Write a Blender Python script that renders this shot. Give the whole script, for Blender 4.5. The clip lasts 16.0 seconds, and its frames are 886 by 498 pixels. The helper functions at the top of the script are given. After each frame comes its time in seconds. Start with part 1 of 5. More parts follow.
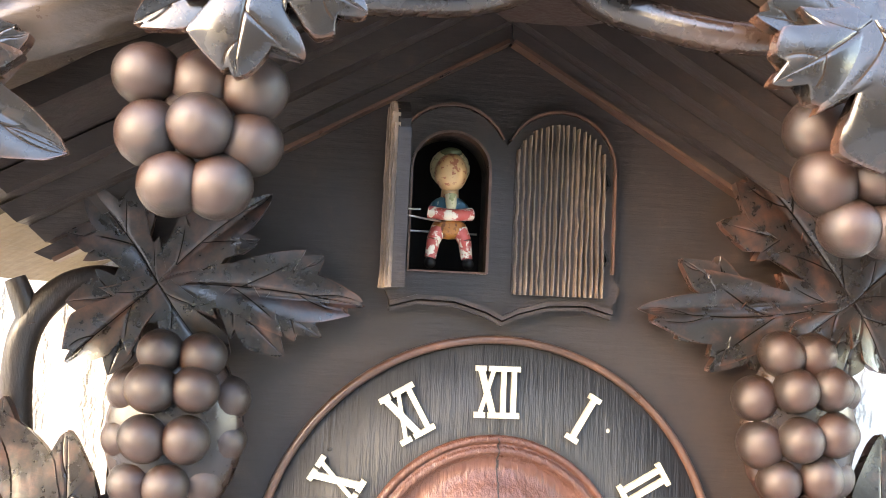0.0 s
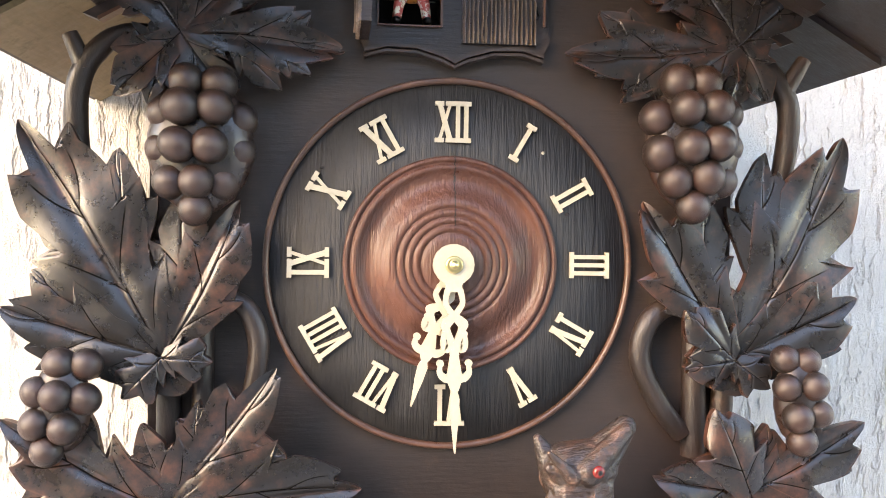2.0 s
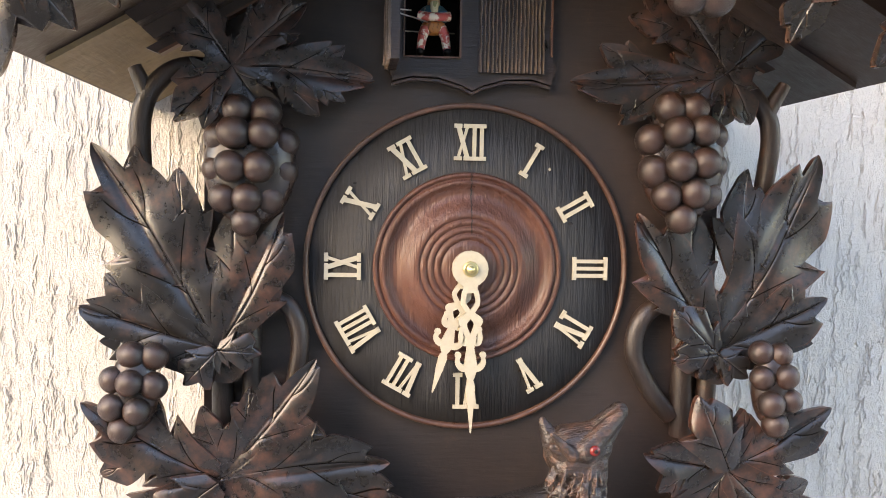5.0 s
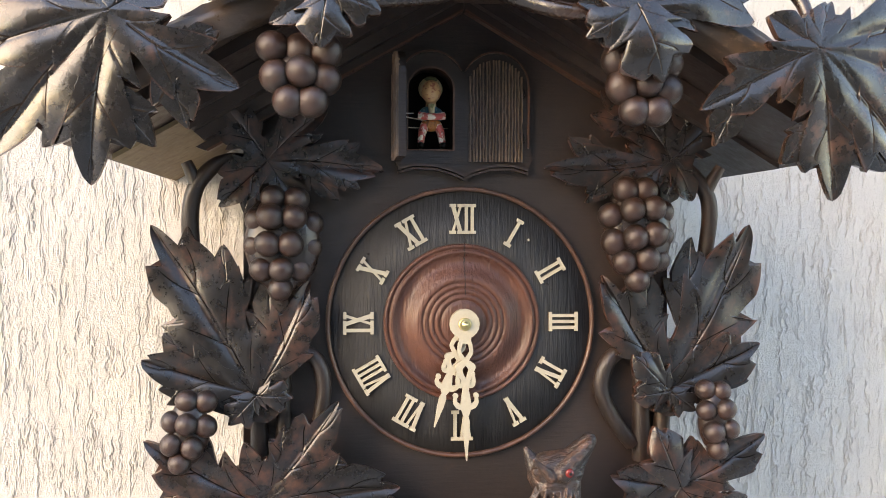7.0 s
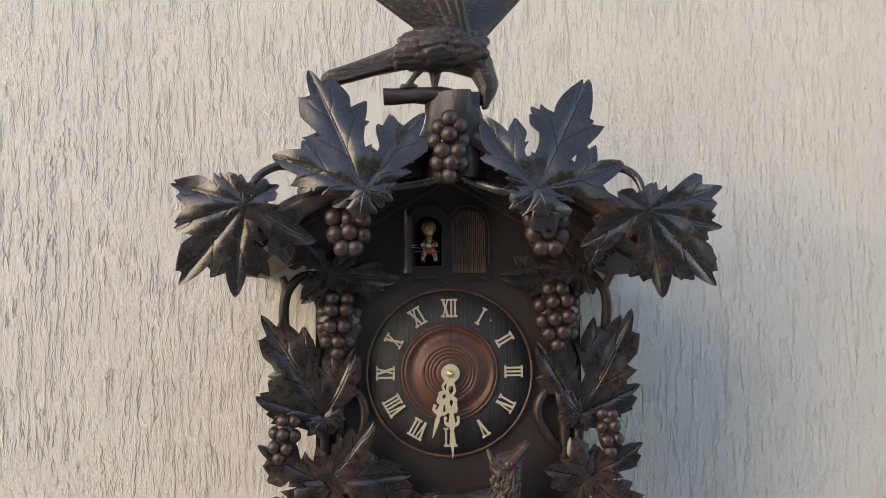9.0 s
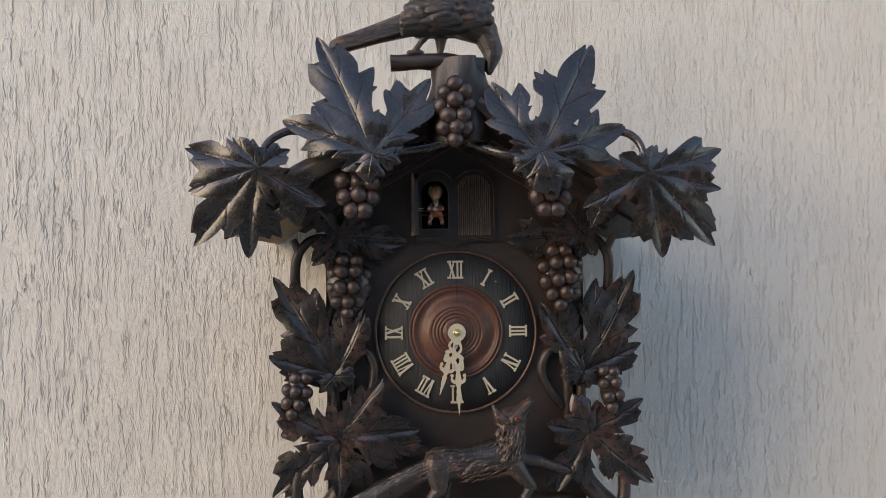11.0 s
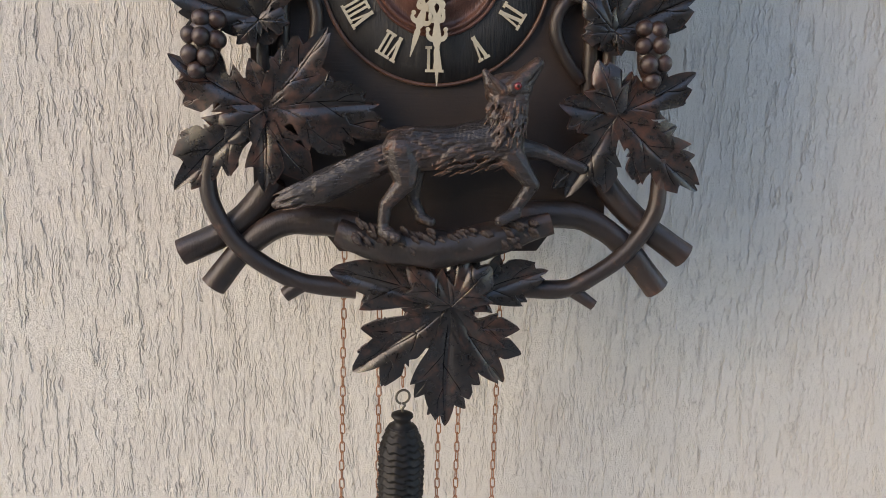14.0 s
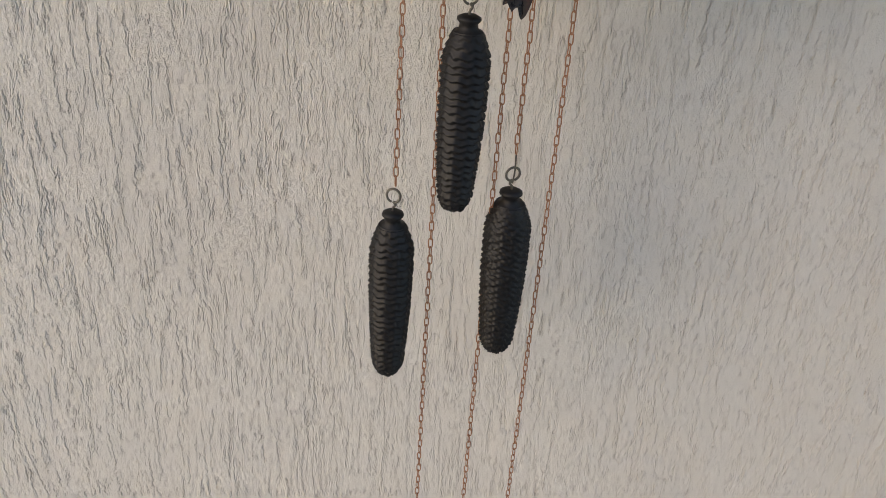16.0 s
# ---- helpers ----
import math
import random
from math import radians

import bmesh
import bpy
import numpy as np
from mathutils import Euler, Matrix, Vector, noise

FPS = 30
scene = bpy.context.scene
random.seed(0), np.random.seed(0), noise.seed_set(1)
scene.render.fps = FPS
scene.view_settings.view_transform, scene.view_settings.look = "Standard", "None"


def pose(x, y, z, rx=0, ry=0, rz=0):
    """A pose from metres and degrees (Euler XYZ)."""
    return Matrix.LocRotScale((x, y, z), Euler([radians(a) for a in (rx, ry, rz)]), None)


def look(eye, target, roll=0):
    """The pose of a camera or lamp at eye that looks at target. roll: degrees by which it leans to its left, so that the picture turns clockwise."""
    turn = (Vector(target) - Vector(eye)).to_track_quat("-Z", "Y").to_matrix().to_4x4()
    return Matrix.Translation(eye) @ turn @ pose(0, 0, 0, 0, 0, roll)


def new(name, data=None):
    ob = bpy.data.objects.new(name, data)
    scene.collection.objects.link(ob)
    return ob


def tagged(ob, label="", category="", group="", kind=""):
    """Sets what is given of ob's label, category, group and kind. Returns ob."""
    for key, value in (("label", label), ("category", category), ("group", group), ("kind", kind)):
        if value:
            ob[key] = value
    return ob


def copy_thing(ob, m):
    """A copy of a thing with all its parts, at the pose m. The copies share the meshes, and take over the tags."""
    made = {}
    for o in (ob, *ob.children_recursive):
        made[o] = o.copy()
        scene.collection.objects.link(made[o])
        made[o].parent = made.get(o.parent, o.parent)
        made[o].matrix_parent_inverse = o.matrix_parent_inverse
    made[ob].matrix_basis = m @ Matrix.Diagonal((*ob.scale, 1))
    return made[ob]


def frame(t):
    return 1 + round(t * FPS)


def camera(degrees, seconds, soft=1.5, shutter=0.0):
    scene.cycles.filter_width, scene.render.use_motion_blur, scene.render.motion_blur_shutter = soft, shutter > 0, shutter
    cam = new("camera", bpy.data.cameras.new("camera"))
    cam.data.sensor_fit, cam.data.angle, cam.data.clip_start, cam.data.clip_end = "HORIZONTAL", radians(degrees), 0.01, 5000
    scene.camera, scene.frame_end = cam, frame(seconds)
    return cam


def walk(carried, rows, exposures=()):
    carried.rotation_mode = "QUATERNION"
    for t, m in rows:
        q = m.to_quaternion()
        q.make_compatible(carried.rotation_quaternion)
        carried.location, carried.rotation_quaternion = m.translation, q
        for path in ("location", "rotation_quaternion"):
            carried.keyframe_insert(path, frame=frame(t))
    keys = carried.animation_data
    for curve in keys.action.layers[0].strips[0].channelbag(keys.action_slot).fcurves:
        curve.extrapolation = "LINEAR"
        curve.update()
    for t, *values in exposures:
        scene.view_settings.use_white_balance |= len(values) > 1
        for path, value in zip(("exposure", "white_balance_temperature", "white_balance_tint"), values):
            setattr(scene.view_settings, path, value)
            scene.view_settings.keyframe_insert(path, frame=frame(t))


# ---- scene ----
cam = camera(56.4, 16.0, soft=0.9)
PATH = [
    (0, (-0.063, -0.319, 1.7), (0.185, 1.66, 1.843), 2.5),
    (0.5, (-0.064, -0.327, 1.705), (0.169, 1.656, 1.829), 2.2),
    (1, (-0.058, -0.347, 1.694), (0.159, 1.637, 1.827), 1.1),
    (1.5, (-0.038, -0.401, 1.666), (0.17, 1.588, 1.684), 0.9),
    (2, (-0.048, -0.402, 1.613), (0.171, 1.586, 1.584), 0.8),
    (2.5, (-0.078, -0.408, 1.604), (0.137, 1.579, 1.513), 1.2),
    (3, (-0.072, -0.428, 1.614), (0.136, 1.559, 1.527), 1.3),
    (3.5, (-0.061, -0.443, 1.624), (0.154, 1.545, 1.573), 1.3),
    (3.7, (-0.056, -0.441, 1.626), (0.155, 1.547, 1.569), 1.2),
    (5.8, (-0.058, -0.481, 1.646), (0.13, 1.507, 1.532), 1.0),
    (6, (-0.058, -0.49, 1.651), (0.133, 1.498, 1.551), 1.0),
    (6.5, (-0.053, -0.516, 1.658), (0.159, 1.472, 1.596), 0.7),
    (7, (-0.078, -0.547, 1.657), (0.159, 1.439, 1.627), 0.2),
    (7.5, (-0.085, -0.648, 1.668), (0.153, 1.338, 1.674), -0.1),
    (8, (-0.058, -0.795, 1.681), (0.129, 1.196, 1.717), -0.2),
    (8.5, (-0.051, -0.864, 1.688), (0.087, 1.13, 1.765), -0.4),
    (8.7, (-0.057, -0.878, 1.688), (0.071, 1.115, 1.788), -0.5),
    (10.8, (-0.06, -0.917, 1.677), (0.037, 1.08, 1.73), -0.7),
    (11, (-0.06, -0.917, 1.674), (0.042, 1.081, 1.713), -0.8),
    (11.5, (-0.051, -0.909, 1.671), (0.052, 1.088, 1.677), -1.1),
    (12, (-0.041, -0.902, 1.648), (0.063, 1.095, 1.615), -1.3),
    (12.5, (-0.052, -0.889, 1.632), (0.058, 1.106, 1.555), -1.3),
    (13, (-0.052, -0.782, 1.63), (0.073, 1.21, 1.501), -1.0),
    (13.5, (-0.034, -0.692, 1.593), (0.095, 1.289, 1.347), 0.0),
    (14, (-0.03, -0.667, 1.518), (0.088, 1.287, 1.11), 1.3),
    (14.5, (-0.036, -0.674, 1.465), (0.066, 1.238, 0.885), 2.4),
    (15, (-0.039, -0.666, 1.424), (0.046, 1.203, 0.717), 2.8),
    (15.5, (-0.058, -0.67, 1.417), (0.019, 1.146, 0.583), 3.4),
    (16, (-0.064, -0.635, 1.391), (0.022, 1.092, 0.385), 3.6),
]
EXPOSURES = [(0.0, 5.04, 12300, 20), (1.0, 4.84, 12300, 20), (2.0, 4.04, 12000, 22), (3.7, 3.61, 11800, 22), (7.0, 3.4099999999999997, 11900, 20), (8.5, 2.62, 11600, 17), (10.8, 2.2, 10800, 19), (13.0, 2.38, 10800, 20), (14.5, 2.44, 10600, 19), (16.0, 2.04, 10600, 18)]
walk(cam, [(t, look(eye, target, roll)) for t, eye, target, roll in PATH], EXPOSURES)

# ---- light: bright open sky, the sun thinly veiled, from the upper left in front of the wall ----
SUN_FROM = Vector((-0.77, -0.54, 0.40)).normalized()
world = bpy.data.worlds.new("sky")
scene.world = world
world.use_nodes = True
wn = world.node_tree
sky = wn.nodes.new("ShaderNodeTexSky")
sky.sky_type = "NISHITA"
sky.sun_disc = False
sky.ozone_density = 5.5
sky.dust_density = 0.3
sky.sun_elevation = math.asin(SUN_FROM.z)
sky.sun_rotation = math.atan2(SUN_FROM.x, SUN_FROM.y)
wn.links.new(sky.outputs["Color"], wn.nodes["Background"].inputs["Color"])
wn.nodes["Background"].inputs["Strength"].default_value = 0.14
sun_data = bpy.data.lights.new("sun", "SUN")
sun_data.energy = 0.31
sun_data.angle = radians(40)
sun_data.color = (1.0, 0.83, 0.58)
sun = new("sun", sun_data)
sun.matrix_world = look((-4, -4, 5), Vector((-4, -4, 5)) - SUN_FROM)

# ---- materials ----
def material(name):
    m = bpy.data.materials.new(name)
    m.use_nodes = True
    return m, m.node_tree, m.node_tree.nodes["Principled BSDF"]


def node(tree, kind, **values):
    n = tree.nodes.new(kind)
    for key, value in values.items():
        n.inputs[key.replace("_", " ")].default_value = value
    return n


def mapped(tree, scale, coords="Object", rotation=(0, 0, 0)):
    tc = tree.nodes.new("ShaderNodeTexCoord")
    mp = tree.nodes.new("ShaderNodeMapping")
    mp.inputs["Scale"].default_value = scale
    mp.inputs["Rotation"].default_value = rotation
    tree.links.new(tc.outputs[coords], mp.inputs["Vector"])
    return mp.outputs["Vector"]


def noise_at(tree, vector, scale, detail=4.0, rough=0.55, distortion=0.0):
    n = node(tree, "ShaderNodeTexNoise", Scale=scale, Detail=detail, Roughness=rough, Distortion=distortion)
    tree.links.new(vector, n.inputs["Vector"])
    return n.outputs["Fac"]


def ramp(tree, value, stops):
    r = tree.nodes.new("ShaderNodeValToRGB")
    while len(r.color_ramp.elements) < len(stops):
        r.color_ramp.elements.new(0.5)
    for el, (pos, col) in zip(r.color_ramp.elements, stops):
        el.position = pos
        el.color = (*col, 1) if len(col) == 3 else col
    tree.links.new(value, r.inputs["Fac"])
    return r.outputs["Color"]


def grey(v):
    return (v, v, v)


def mix(tree, fac, a, b):
    m = tree.nodes.new("ShaderNodeMix")
    m.data_type = "RGBA"
    tree.links.new(fac, m.inputs["Factor"])
    for sock, v in ((m.inputs[6], a), (m.inputs[7], b)):
        if isinstance(v, tuple):
            sock.default_value = (*v, 1)
        else:
            tree.links.new(v, sock)
    return m.outputs[2]


def math_node(tree, op, a, b=0.0):
    n = tree.nodes.new("ShaderNodeMath")
    n.operation = op
    for sock, v in zip(n.inputs, (a, b)):
        if isinstance(v, (int, float)):
            sock.default_value = v
        else:
            tree.links.new(v, sock)
    return n.outputs[0]


def bumped(tree, bsdf, height, strength, distance, before=None):
    b = node(tree, "ShaderNodeBump", Strength=strength, Distance=distance)
    tree.links.new(height, b.inputs["Height"])
    if before:
        tree.links.new(before, b.inputs["Normal"])
    tree.links.new(b.outputs["Normal"], bsdf.inputs["Normal"])
    return b.outputs["Normal"]


def stained_wood(name, dark, warm, wear, gloss, grain=(1, 1, 1), worn=(0.55, 0.75), grain_bump=0.25, edge=0.5, grain_depth=0.0004, wax=0.1, veins=False, front=False, vein_tone=(0.0035, 0.003, 0.0028)):
    """Dark stained and waxed carving wood: red-brown where the stain is rubbed thin, most of all along raised edges."""
    m, t, b = material(name)
    v = mapped(t, (1, 1, 1))
    g = mapped(t, grain)
    broad = noise_at(t, v, 26, 3)
    patch = noise_at(t, v, 130, 6, 0.65)
    fibre = noise_at(t, g, 420, 4, 0.6)
    base = mix(t, ramp(t, broad, [(0.42, grey(0)), (0.68, grey(1))]), dark, warm)
    base = mix(t, math_node(t, "MULTIPLY", ramp(t, fibre, [(0.35, grey(0)), (0.75, grey(1))]), 0.4), base, tuple(c * 1.7 for c in dark))
    rub = ramp(t, math_node(t, "MULTIPLY", patch, math_node(t, "ADD", broad, 0.45)), [(worn[0], grey(0)), (worn[1], grey(1))])
    base = mix(t, math_node(t, "MULTIPLY", rub, 0.8), base, wear)
    geo = t.nodes.new("ShaderNodeNewGeometry")
    point = ramp(t, geo.outputs["Pointiness"], [(0.52, grey(0)), (0.62, grey(1))])
    base = mix(t, math_node(t, "MULTIPLY", math_node(t, "MULTIPLY", point, patch), edge), base, tuple(c * 1.3 for c in wear))
    if front:
        # the wear colour is mixed in towards the foremost side of each round
        axis = t.nodes.new("ShaderNodeSeparateXYZ")
        t.links.new(t.nodes.new("ShaderNodeTexCoord").outputs["Object"], axis.inputs[0])
        front_tint = ramp(t, math_node(t, "ADD", math_node(t, "MULTIPLY", axis.outputs["Y"], -1.0), math_node(t, "MULTIPLY", noise_at(t, v, 2.6, 4), 0.8)), [(0.85, grey(0)), (1.5, grey(1))])
        base = mix(t, math_node(t, "MULTIPLY", front_tint, 0.22), base, wear)
    if veins:
        # vein lines painted in as tone: along the lobe, and forking from its midrib
        uv = t.nodes.new("ShaderNodeSeparateXYZ")
        t.links.new(t.nodes.new("ShaderNodeUVMap").outputs[0], uv.inputs[0])
        off = math_node(t, "ABSOLUTE", math_node(t, "SUBTRACT", uv.outputs["Y"], 2.0), 0.0)
        line = ramp(t, off, [(0.010, grey(1)), (0.024, grey(0))])
        gap = math_node(t, "PINGPONG", uv.outputs["X"], 0.5)
        fork = math_node(t, "MULTIPLY", ramp(t, gap, [(0.010, grey(1)), (0.024, grey(0))]), ramp(t, off, [(0.62, grey(1)), (0.75, grey(0))]))
        line = math_node(t, "MAXIMUM", line, fork)
        # near-black by default for the depth of the cuts, tan for edge highlights
        base = mix(t, math_node(t, "MULTIPLY", line, 0.9), base, vein_tone)
        bare = math_node(t, "SUBTRACT", 1.0, line)
    t.links.new(base, b.inputs["Base Color"])
    b.inputs["Specular IOR Level"].default_value = 0.45
    b.inputs["Coat Weight"].default_value = wax
    b.inputs["Coat Roughness"].default_value = gloss * 0.8
    if veins:
        # gloss and wax are left off along the vein lines
        t.links.new(math_node(t, "MULTIPLY", bare, 0.45), b.inputs["Specular IOR Level"])
        t.links.new(math_node(t, "MULTIPLY", bare, wax), b.inputs["Coat Weight"])
    t.links.new(ramp(t, patch, [(0.3, grey(gloss - 0.09)), (0.75, grey(gloss + 0.16))]), b.inputs["Roughness"])
    n1 = bumped(t, b, fibre, grain_bump, grain_depth)
    bumped(t, b, patch, 0.25, 0.0006, n1)
    return m


def plain(name, colour, rough, metal=0.0, vary=0.25, scale=300):
    m, t, b = material(name)
    n = noise_at(t, mapped(t, (1, 1, 1)), scale, 5)
    t.links.new(mix(t, n, tuple(c * (1 - vary) for c in colour), tuple(min(1, c * (1 + vary)) for c in colour)), b.inputs["Base Color"])
    b.inputs["Roughness"].default_value = rough
    b.inputs["Metallic"].default_value = metal
    bumped(t, b, n, 0.15, 0.0004)
    return m


LEAF = stained_wood("carved_leaf_wood", (0.0088, 0.008, 0.008), (0.019, 0.0125, 0.0105), (0.105, 0.040, 0.026), 0.29, worn=(0.49, 0.80), edge=1.0, wax=0.15, veins=True)
# the tan vein_tone paints highlights along the raised vein edges
ROOF_LEAF = stained_wood("carved_roof_wood", (0.009, 0.0082, 0.0078), (0.018, 0.0125, 0.0105), (0.11, 0.048, 0.031), 0.24, worn=(0.56, 0.82), edge=1.0, wax=0.3, veins=True, vein_tone=(0.03, 0.02, 0.015))
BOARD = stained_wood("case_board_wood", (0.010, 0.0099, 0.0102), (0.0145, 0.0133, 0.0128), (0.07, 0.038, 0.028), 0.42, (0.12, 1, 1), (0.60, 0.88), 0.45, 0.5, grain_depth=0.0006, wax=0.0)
GRAPE = stained_wood("grape_wood", (0.010, 0.0085, 0.008), (0.024, 0.0135, 0.0105), (0.085, 0.032, 0.021), 0.29, worn=(0.56, 0.84), wax=0.08, front=True)
BRANCH = stained_wood("branch_wood", (0.009, 0.0082, 0.008), (0.019, 0.0135, 0.0115), (0.11, 0.05, 0.034), 0.42, (1, 1, 0.25), grain_bump=1.0, worn=(0.6, 0.84), wax=0.05)
LOG = stained_wood("log_bark_wood", (0.045, 0.031, 0.024), (0.11, 0.068, 0.047), (0.24, 0.15, 0.095), 0.34, (0.3, 1, 1), grain_bump=0.9)
FUR = stained_wood("carved_fur_wood", (0.014, 0.0115, 0.0105), (0.038, 0.023, 0.0175), (0.2, 0.095, 0.062), 0.33, (0.22, 1, 0.75), (0.54, 0.8), 1.0, 0.9, grain_depth=0.0018, wax=0.15)
BOSS = stained_wood("turned_red_wood", (0.066, 0.024, 0.016), (0.115, 0.043, 0.027), (0.045, 0.018, 0.013), 0.36, (1, 1, 0.07), (0.60, 0.85), 1.0, 0.4, grain_depth=0.0010, wax=0.0)
RIM = stained_wood("rim_wood", (0.035, 0.018, 0.013), (0.085, 0.037, 0.024), (0.16, 0.07, 0.042), 0.34)
DIAL = stained_wood("dial_wood", (0.012, 0.0123, 0.013), (0.018, 0.018, 0.019), (0.05, 0.049, 0.049), 0.55, (1, 1, 0.07), (0.58, 0.83), 1.0, 0.2, grain_depth=0.0012, wax=0.0)
SHUTTER = stained_wood("shutter_wood", (0.03, 0.024, 0.021), (0.065, 0.046, 0.037), (0.26, 0.17, 0.12), 0.42, (1, 1, 0.1), (0.52, 0.78), 0.6, 1.0)
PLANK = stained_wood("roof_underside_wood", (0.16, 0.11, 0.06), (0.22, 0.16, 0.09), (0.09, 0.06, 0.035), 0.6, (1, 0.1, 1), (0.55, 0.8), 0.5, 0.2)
BONE = plain("carved_bone", (0.40, 0.355, 0.268), 0.45, vary=0.14, scale=420)
BRASS = plain("brass", (0.75, 0.6, 0.3), 0.3, 1.0)
COPPER = plain("tarnished_copper", (0.36, 0.165, 0.09), 0.45, 0.7)
STEEL = plain("dull_steel", (0.13, 0.12, 0.1), 0.45, 0.9)
WIRE = plain("bright_wire", (0.5, 0.49, 0.46), 0.3, 0.9)
IRON = plain("black_cast_iron", (0.005, 0.0045, 0.0042), 0.55, 0.0, 0.4)
IRON.node_tree.nodes["Principled BSDF"].inputs["Specular IOR Level"].default_value = 0.3
# near-black tone for the dark inside of the case, the cracks and nicks
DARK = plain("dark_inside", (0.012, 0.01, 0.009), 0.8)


def stucco():
    """Cream scratch plaster: short ragged upright tracks dragged through a gritty coat."""
    m, t, b = material("scratch_plaster")

    grit = noise_at(t, mapped(t, (1, 1, 0.8)), 620, 5, 0.75)
    tone = noise_at(t, mapped(t, (1, 1, 0.5)), 4.5, 5)
    c = mix(t, tone, (0.615, 0.58, 0.52), (0.69, 0.655, 0.592))
    # pit shade put into the colour, as the bump alone gives none
    c = mix(t, math_node(t, "MULTIPLY", ramp(t, grit, [(0.33, grey(1)), (0.45, grey(0))]), 0.6), c, (0.45, 0.41, 0.36))
    nicks = ramp(t, noise_at(t, mapped(t, (1, 1, 0.16)), 300, 3, 0.55, 0.5), [(0.365, grey(0)), (0.40, grey(1))])
    # and a fainter painted shade along the nicks
    c = mix(t, math_node(t, "MULTIPLY", math_node(t, "SUBTRACT", 1.0, nicks), 0.15), c, (0.38, 0.35, 0.3))
    t.links.new(c, b.inputs["Base Color"])
    b.inputs["Roughness"].default_value = 0.85
    n0 = bumped(t, b, nicks, 0.8, 0.0014)
    bumped(t, b, grit, 1.0, 0.0025, n0)
    return m


STUCCO = stucco()


# ---- building helpers ----
def finish(name, bm, mats):
    me = bpy.data.meshes.new(name)
    bm.to_mesh(me)
    bm.free()
    for m in mats if isinstance(mats, (list, tuple)) else [mats]:
        me.materials.append(m)
    return me


def part(name, bm, mats, parent=None, label=""):
    """Links a bmesh, built in world places, as one mesh object under a thing or a part."""
    ob = new(name, bm if isinstance(bm, bpy.types.Mesh) else finish(name, bm, mats))
    if parent:
        ob.parent = parent
        ob.matrix_parent_inverse = Matrix.Translation(-parent.location)
    return tagged(ob, label)


def smooth(bm, on=True):
    for f in bm.faces:
        f.smooth = on
    return bm


def box(bm, x0, x1, y0, y1, z0, z1):
    vs = [bm.verts.new((x, y, z)) for x in (x0, x1) for y in (y0, y1) for z in (z0, z1)]
    for q in ((0, 1, 3, 2), (4, 6, 7, 5), (0, 4, 5, 1), (2, 3, 7, 6), (0, 2, 6, 4), (1, 5, 7, 3)):
        bm.faces.new([vs[i] for i in q])
    return vs


def plate(outline, y0, y1, holes=(), bm=None, bevel=0.0):
    """A flat board of the given outline (x, z), with holes, from the front y0 to the back y1."""
    out = bm or bmesh.new()
    b = bmesh.new()
    edges = []
    for loop in (outline, *holes):
        vs = [b.verts.new((x, y0, z)) for x, z in loop]
        edges += [b.edges.new((vs[i], vs[(i + 1) % len(vs)])) for i in range(len(vs))]
    bmesh.ops.triangle_fill(b, use_beauty=True, edges=edges)
    bmesh.ops.recalc_face_normals(b, faces=b.faces)
    if b.faces and sum(f.normal.y * f.calc_area() for f in b.faces) > 0:
        bmesh.ops.reverse_faces(b, faces=b.faces)
    rim = [e for e in b.edges if e.is_boundary]
    grown = bmesh.ops.extrude_edge_only(b, edges=rim)
    vs = [v for v in grown["geom"] if isinstance(v, bmesh.types.BMVert)]
    bmesh.ops.translate(b, verts=vs, vec=(0, y1 - y0, 0))
    bmesh.ops.recalc_face_normals(b, faces=b.faces)
    me = bpy.data.meshes.new("tmp")
    b.to_mesh(me)
    b.free()
    out.from_mesh(me)
    bpy.data.meshes.remove(me)
    return out


def curve_through(points, steps=6):
    """A smooth run through the points (Catmull-Rom)."""
    p = [Vector(q) for q in points]
    p = [p[0] * 2 - p[1]] + p + [p[-1] * 2 - p[-2]]
    out = []
    for i in range(1, len(p) - 2):
        for k in range(steps):
            s = k / steps
            a, b, c, d = p[i - 1 : i + 3]
            out.append(0.5 * (2 * b + (c - a) * s + (2 * a - 5 * b + 4 * c - d) * s * s + (3 * b - a - 3 * c + d) * s**3))
    return out + [p[-2]]


def tube(bm, points, radii, sides=10, steps=6, rough=0.0, flat=1.0):
    """A limb swept along the points, tapering through the radii, with closed ends."""
    run = curve_through(points, steps)
    n = len(run)
    marks = np.linspace(0, n - 1, len(radii))
    side = None
    rings = []
    for i, p in enumerate(run):
        ahead = (run[min(i + 1, n - 1)] - run[max(i - 1, 0)]).normalized()
        if side is None:
            side = ahead.cross((0.3, 0.9, 0.2)).normalized()
        side = (side - ahead * side.dot(ahead)).normalized()
        up = ahead.cross(side)
        r = float(np.interp(i, marks, radii))
        ring = []
        for k in range(sides):
            a = 2 * math.pi * k / sides
            rr = r * (1 + rough * noise.noise(Vector((k * 1.9, i * 0.22, p.x * 40))))
            ring.append(bm.verts.new(p + side * (math.cos(a) * rr) + up * (math.sin(a) * rr * flat)))
        rings.append(ring)
    for a, b in zip(rings, rings[1:]):
        for k in range(sides):
            bm.faces.new((a[k], a[(k + 1) % sides], b[(k + 1) % sides], b[k])).smooth = True
    for end, flip in ((rings[0], True), (rings[-1], False)):
        vs = [bm.verts.new(v.co) for v in end]
        bm.faces.new(vs[::-1] if flip else vs)
    return bm


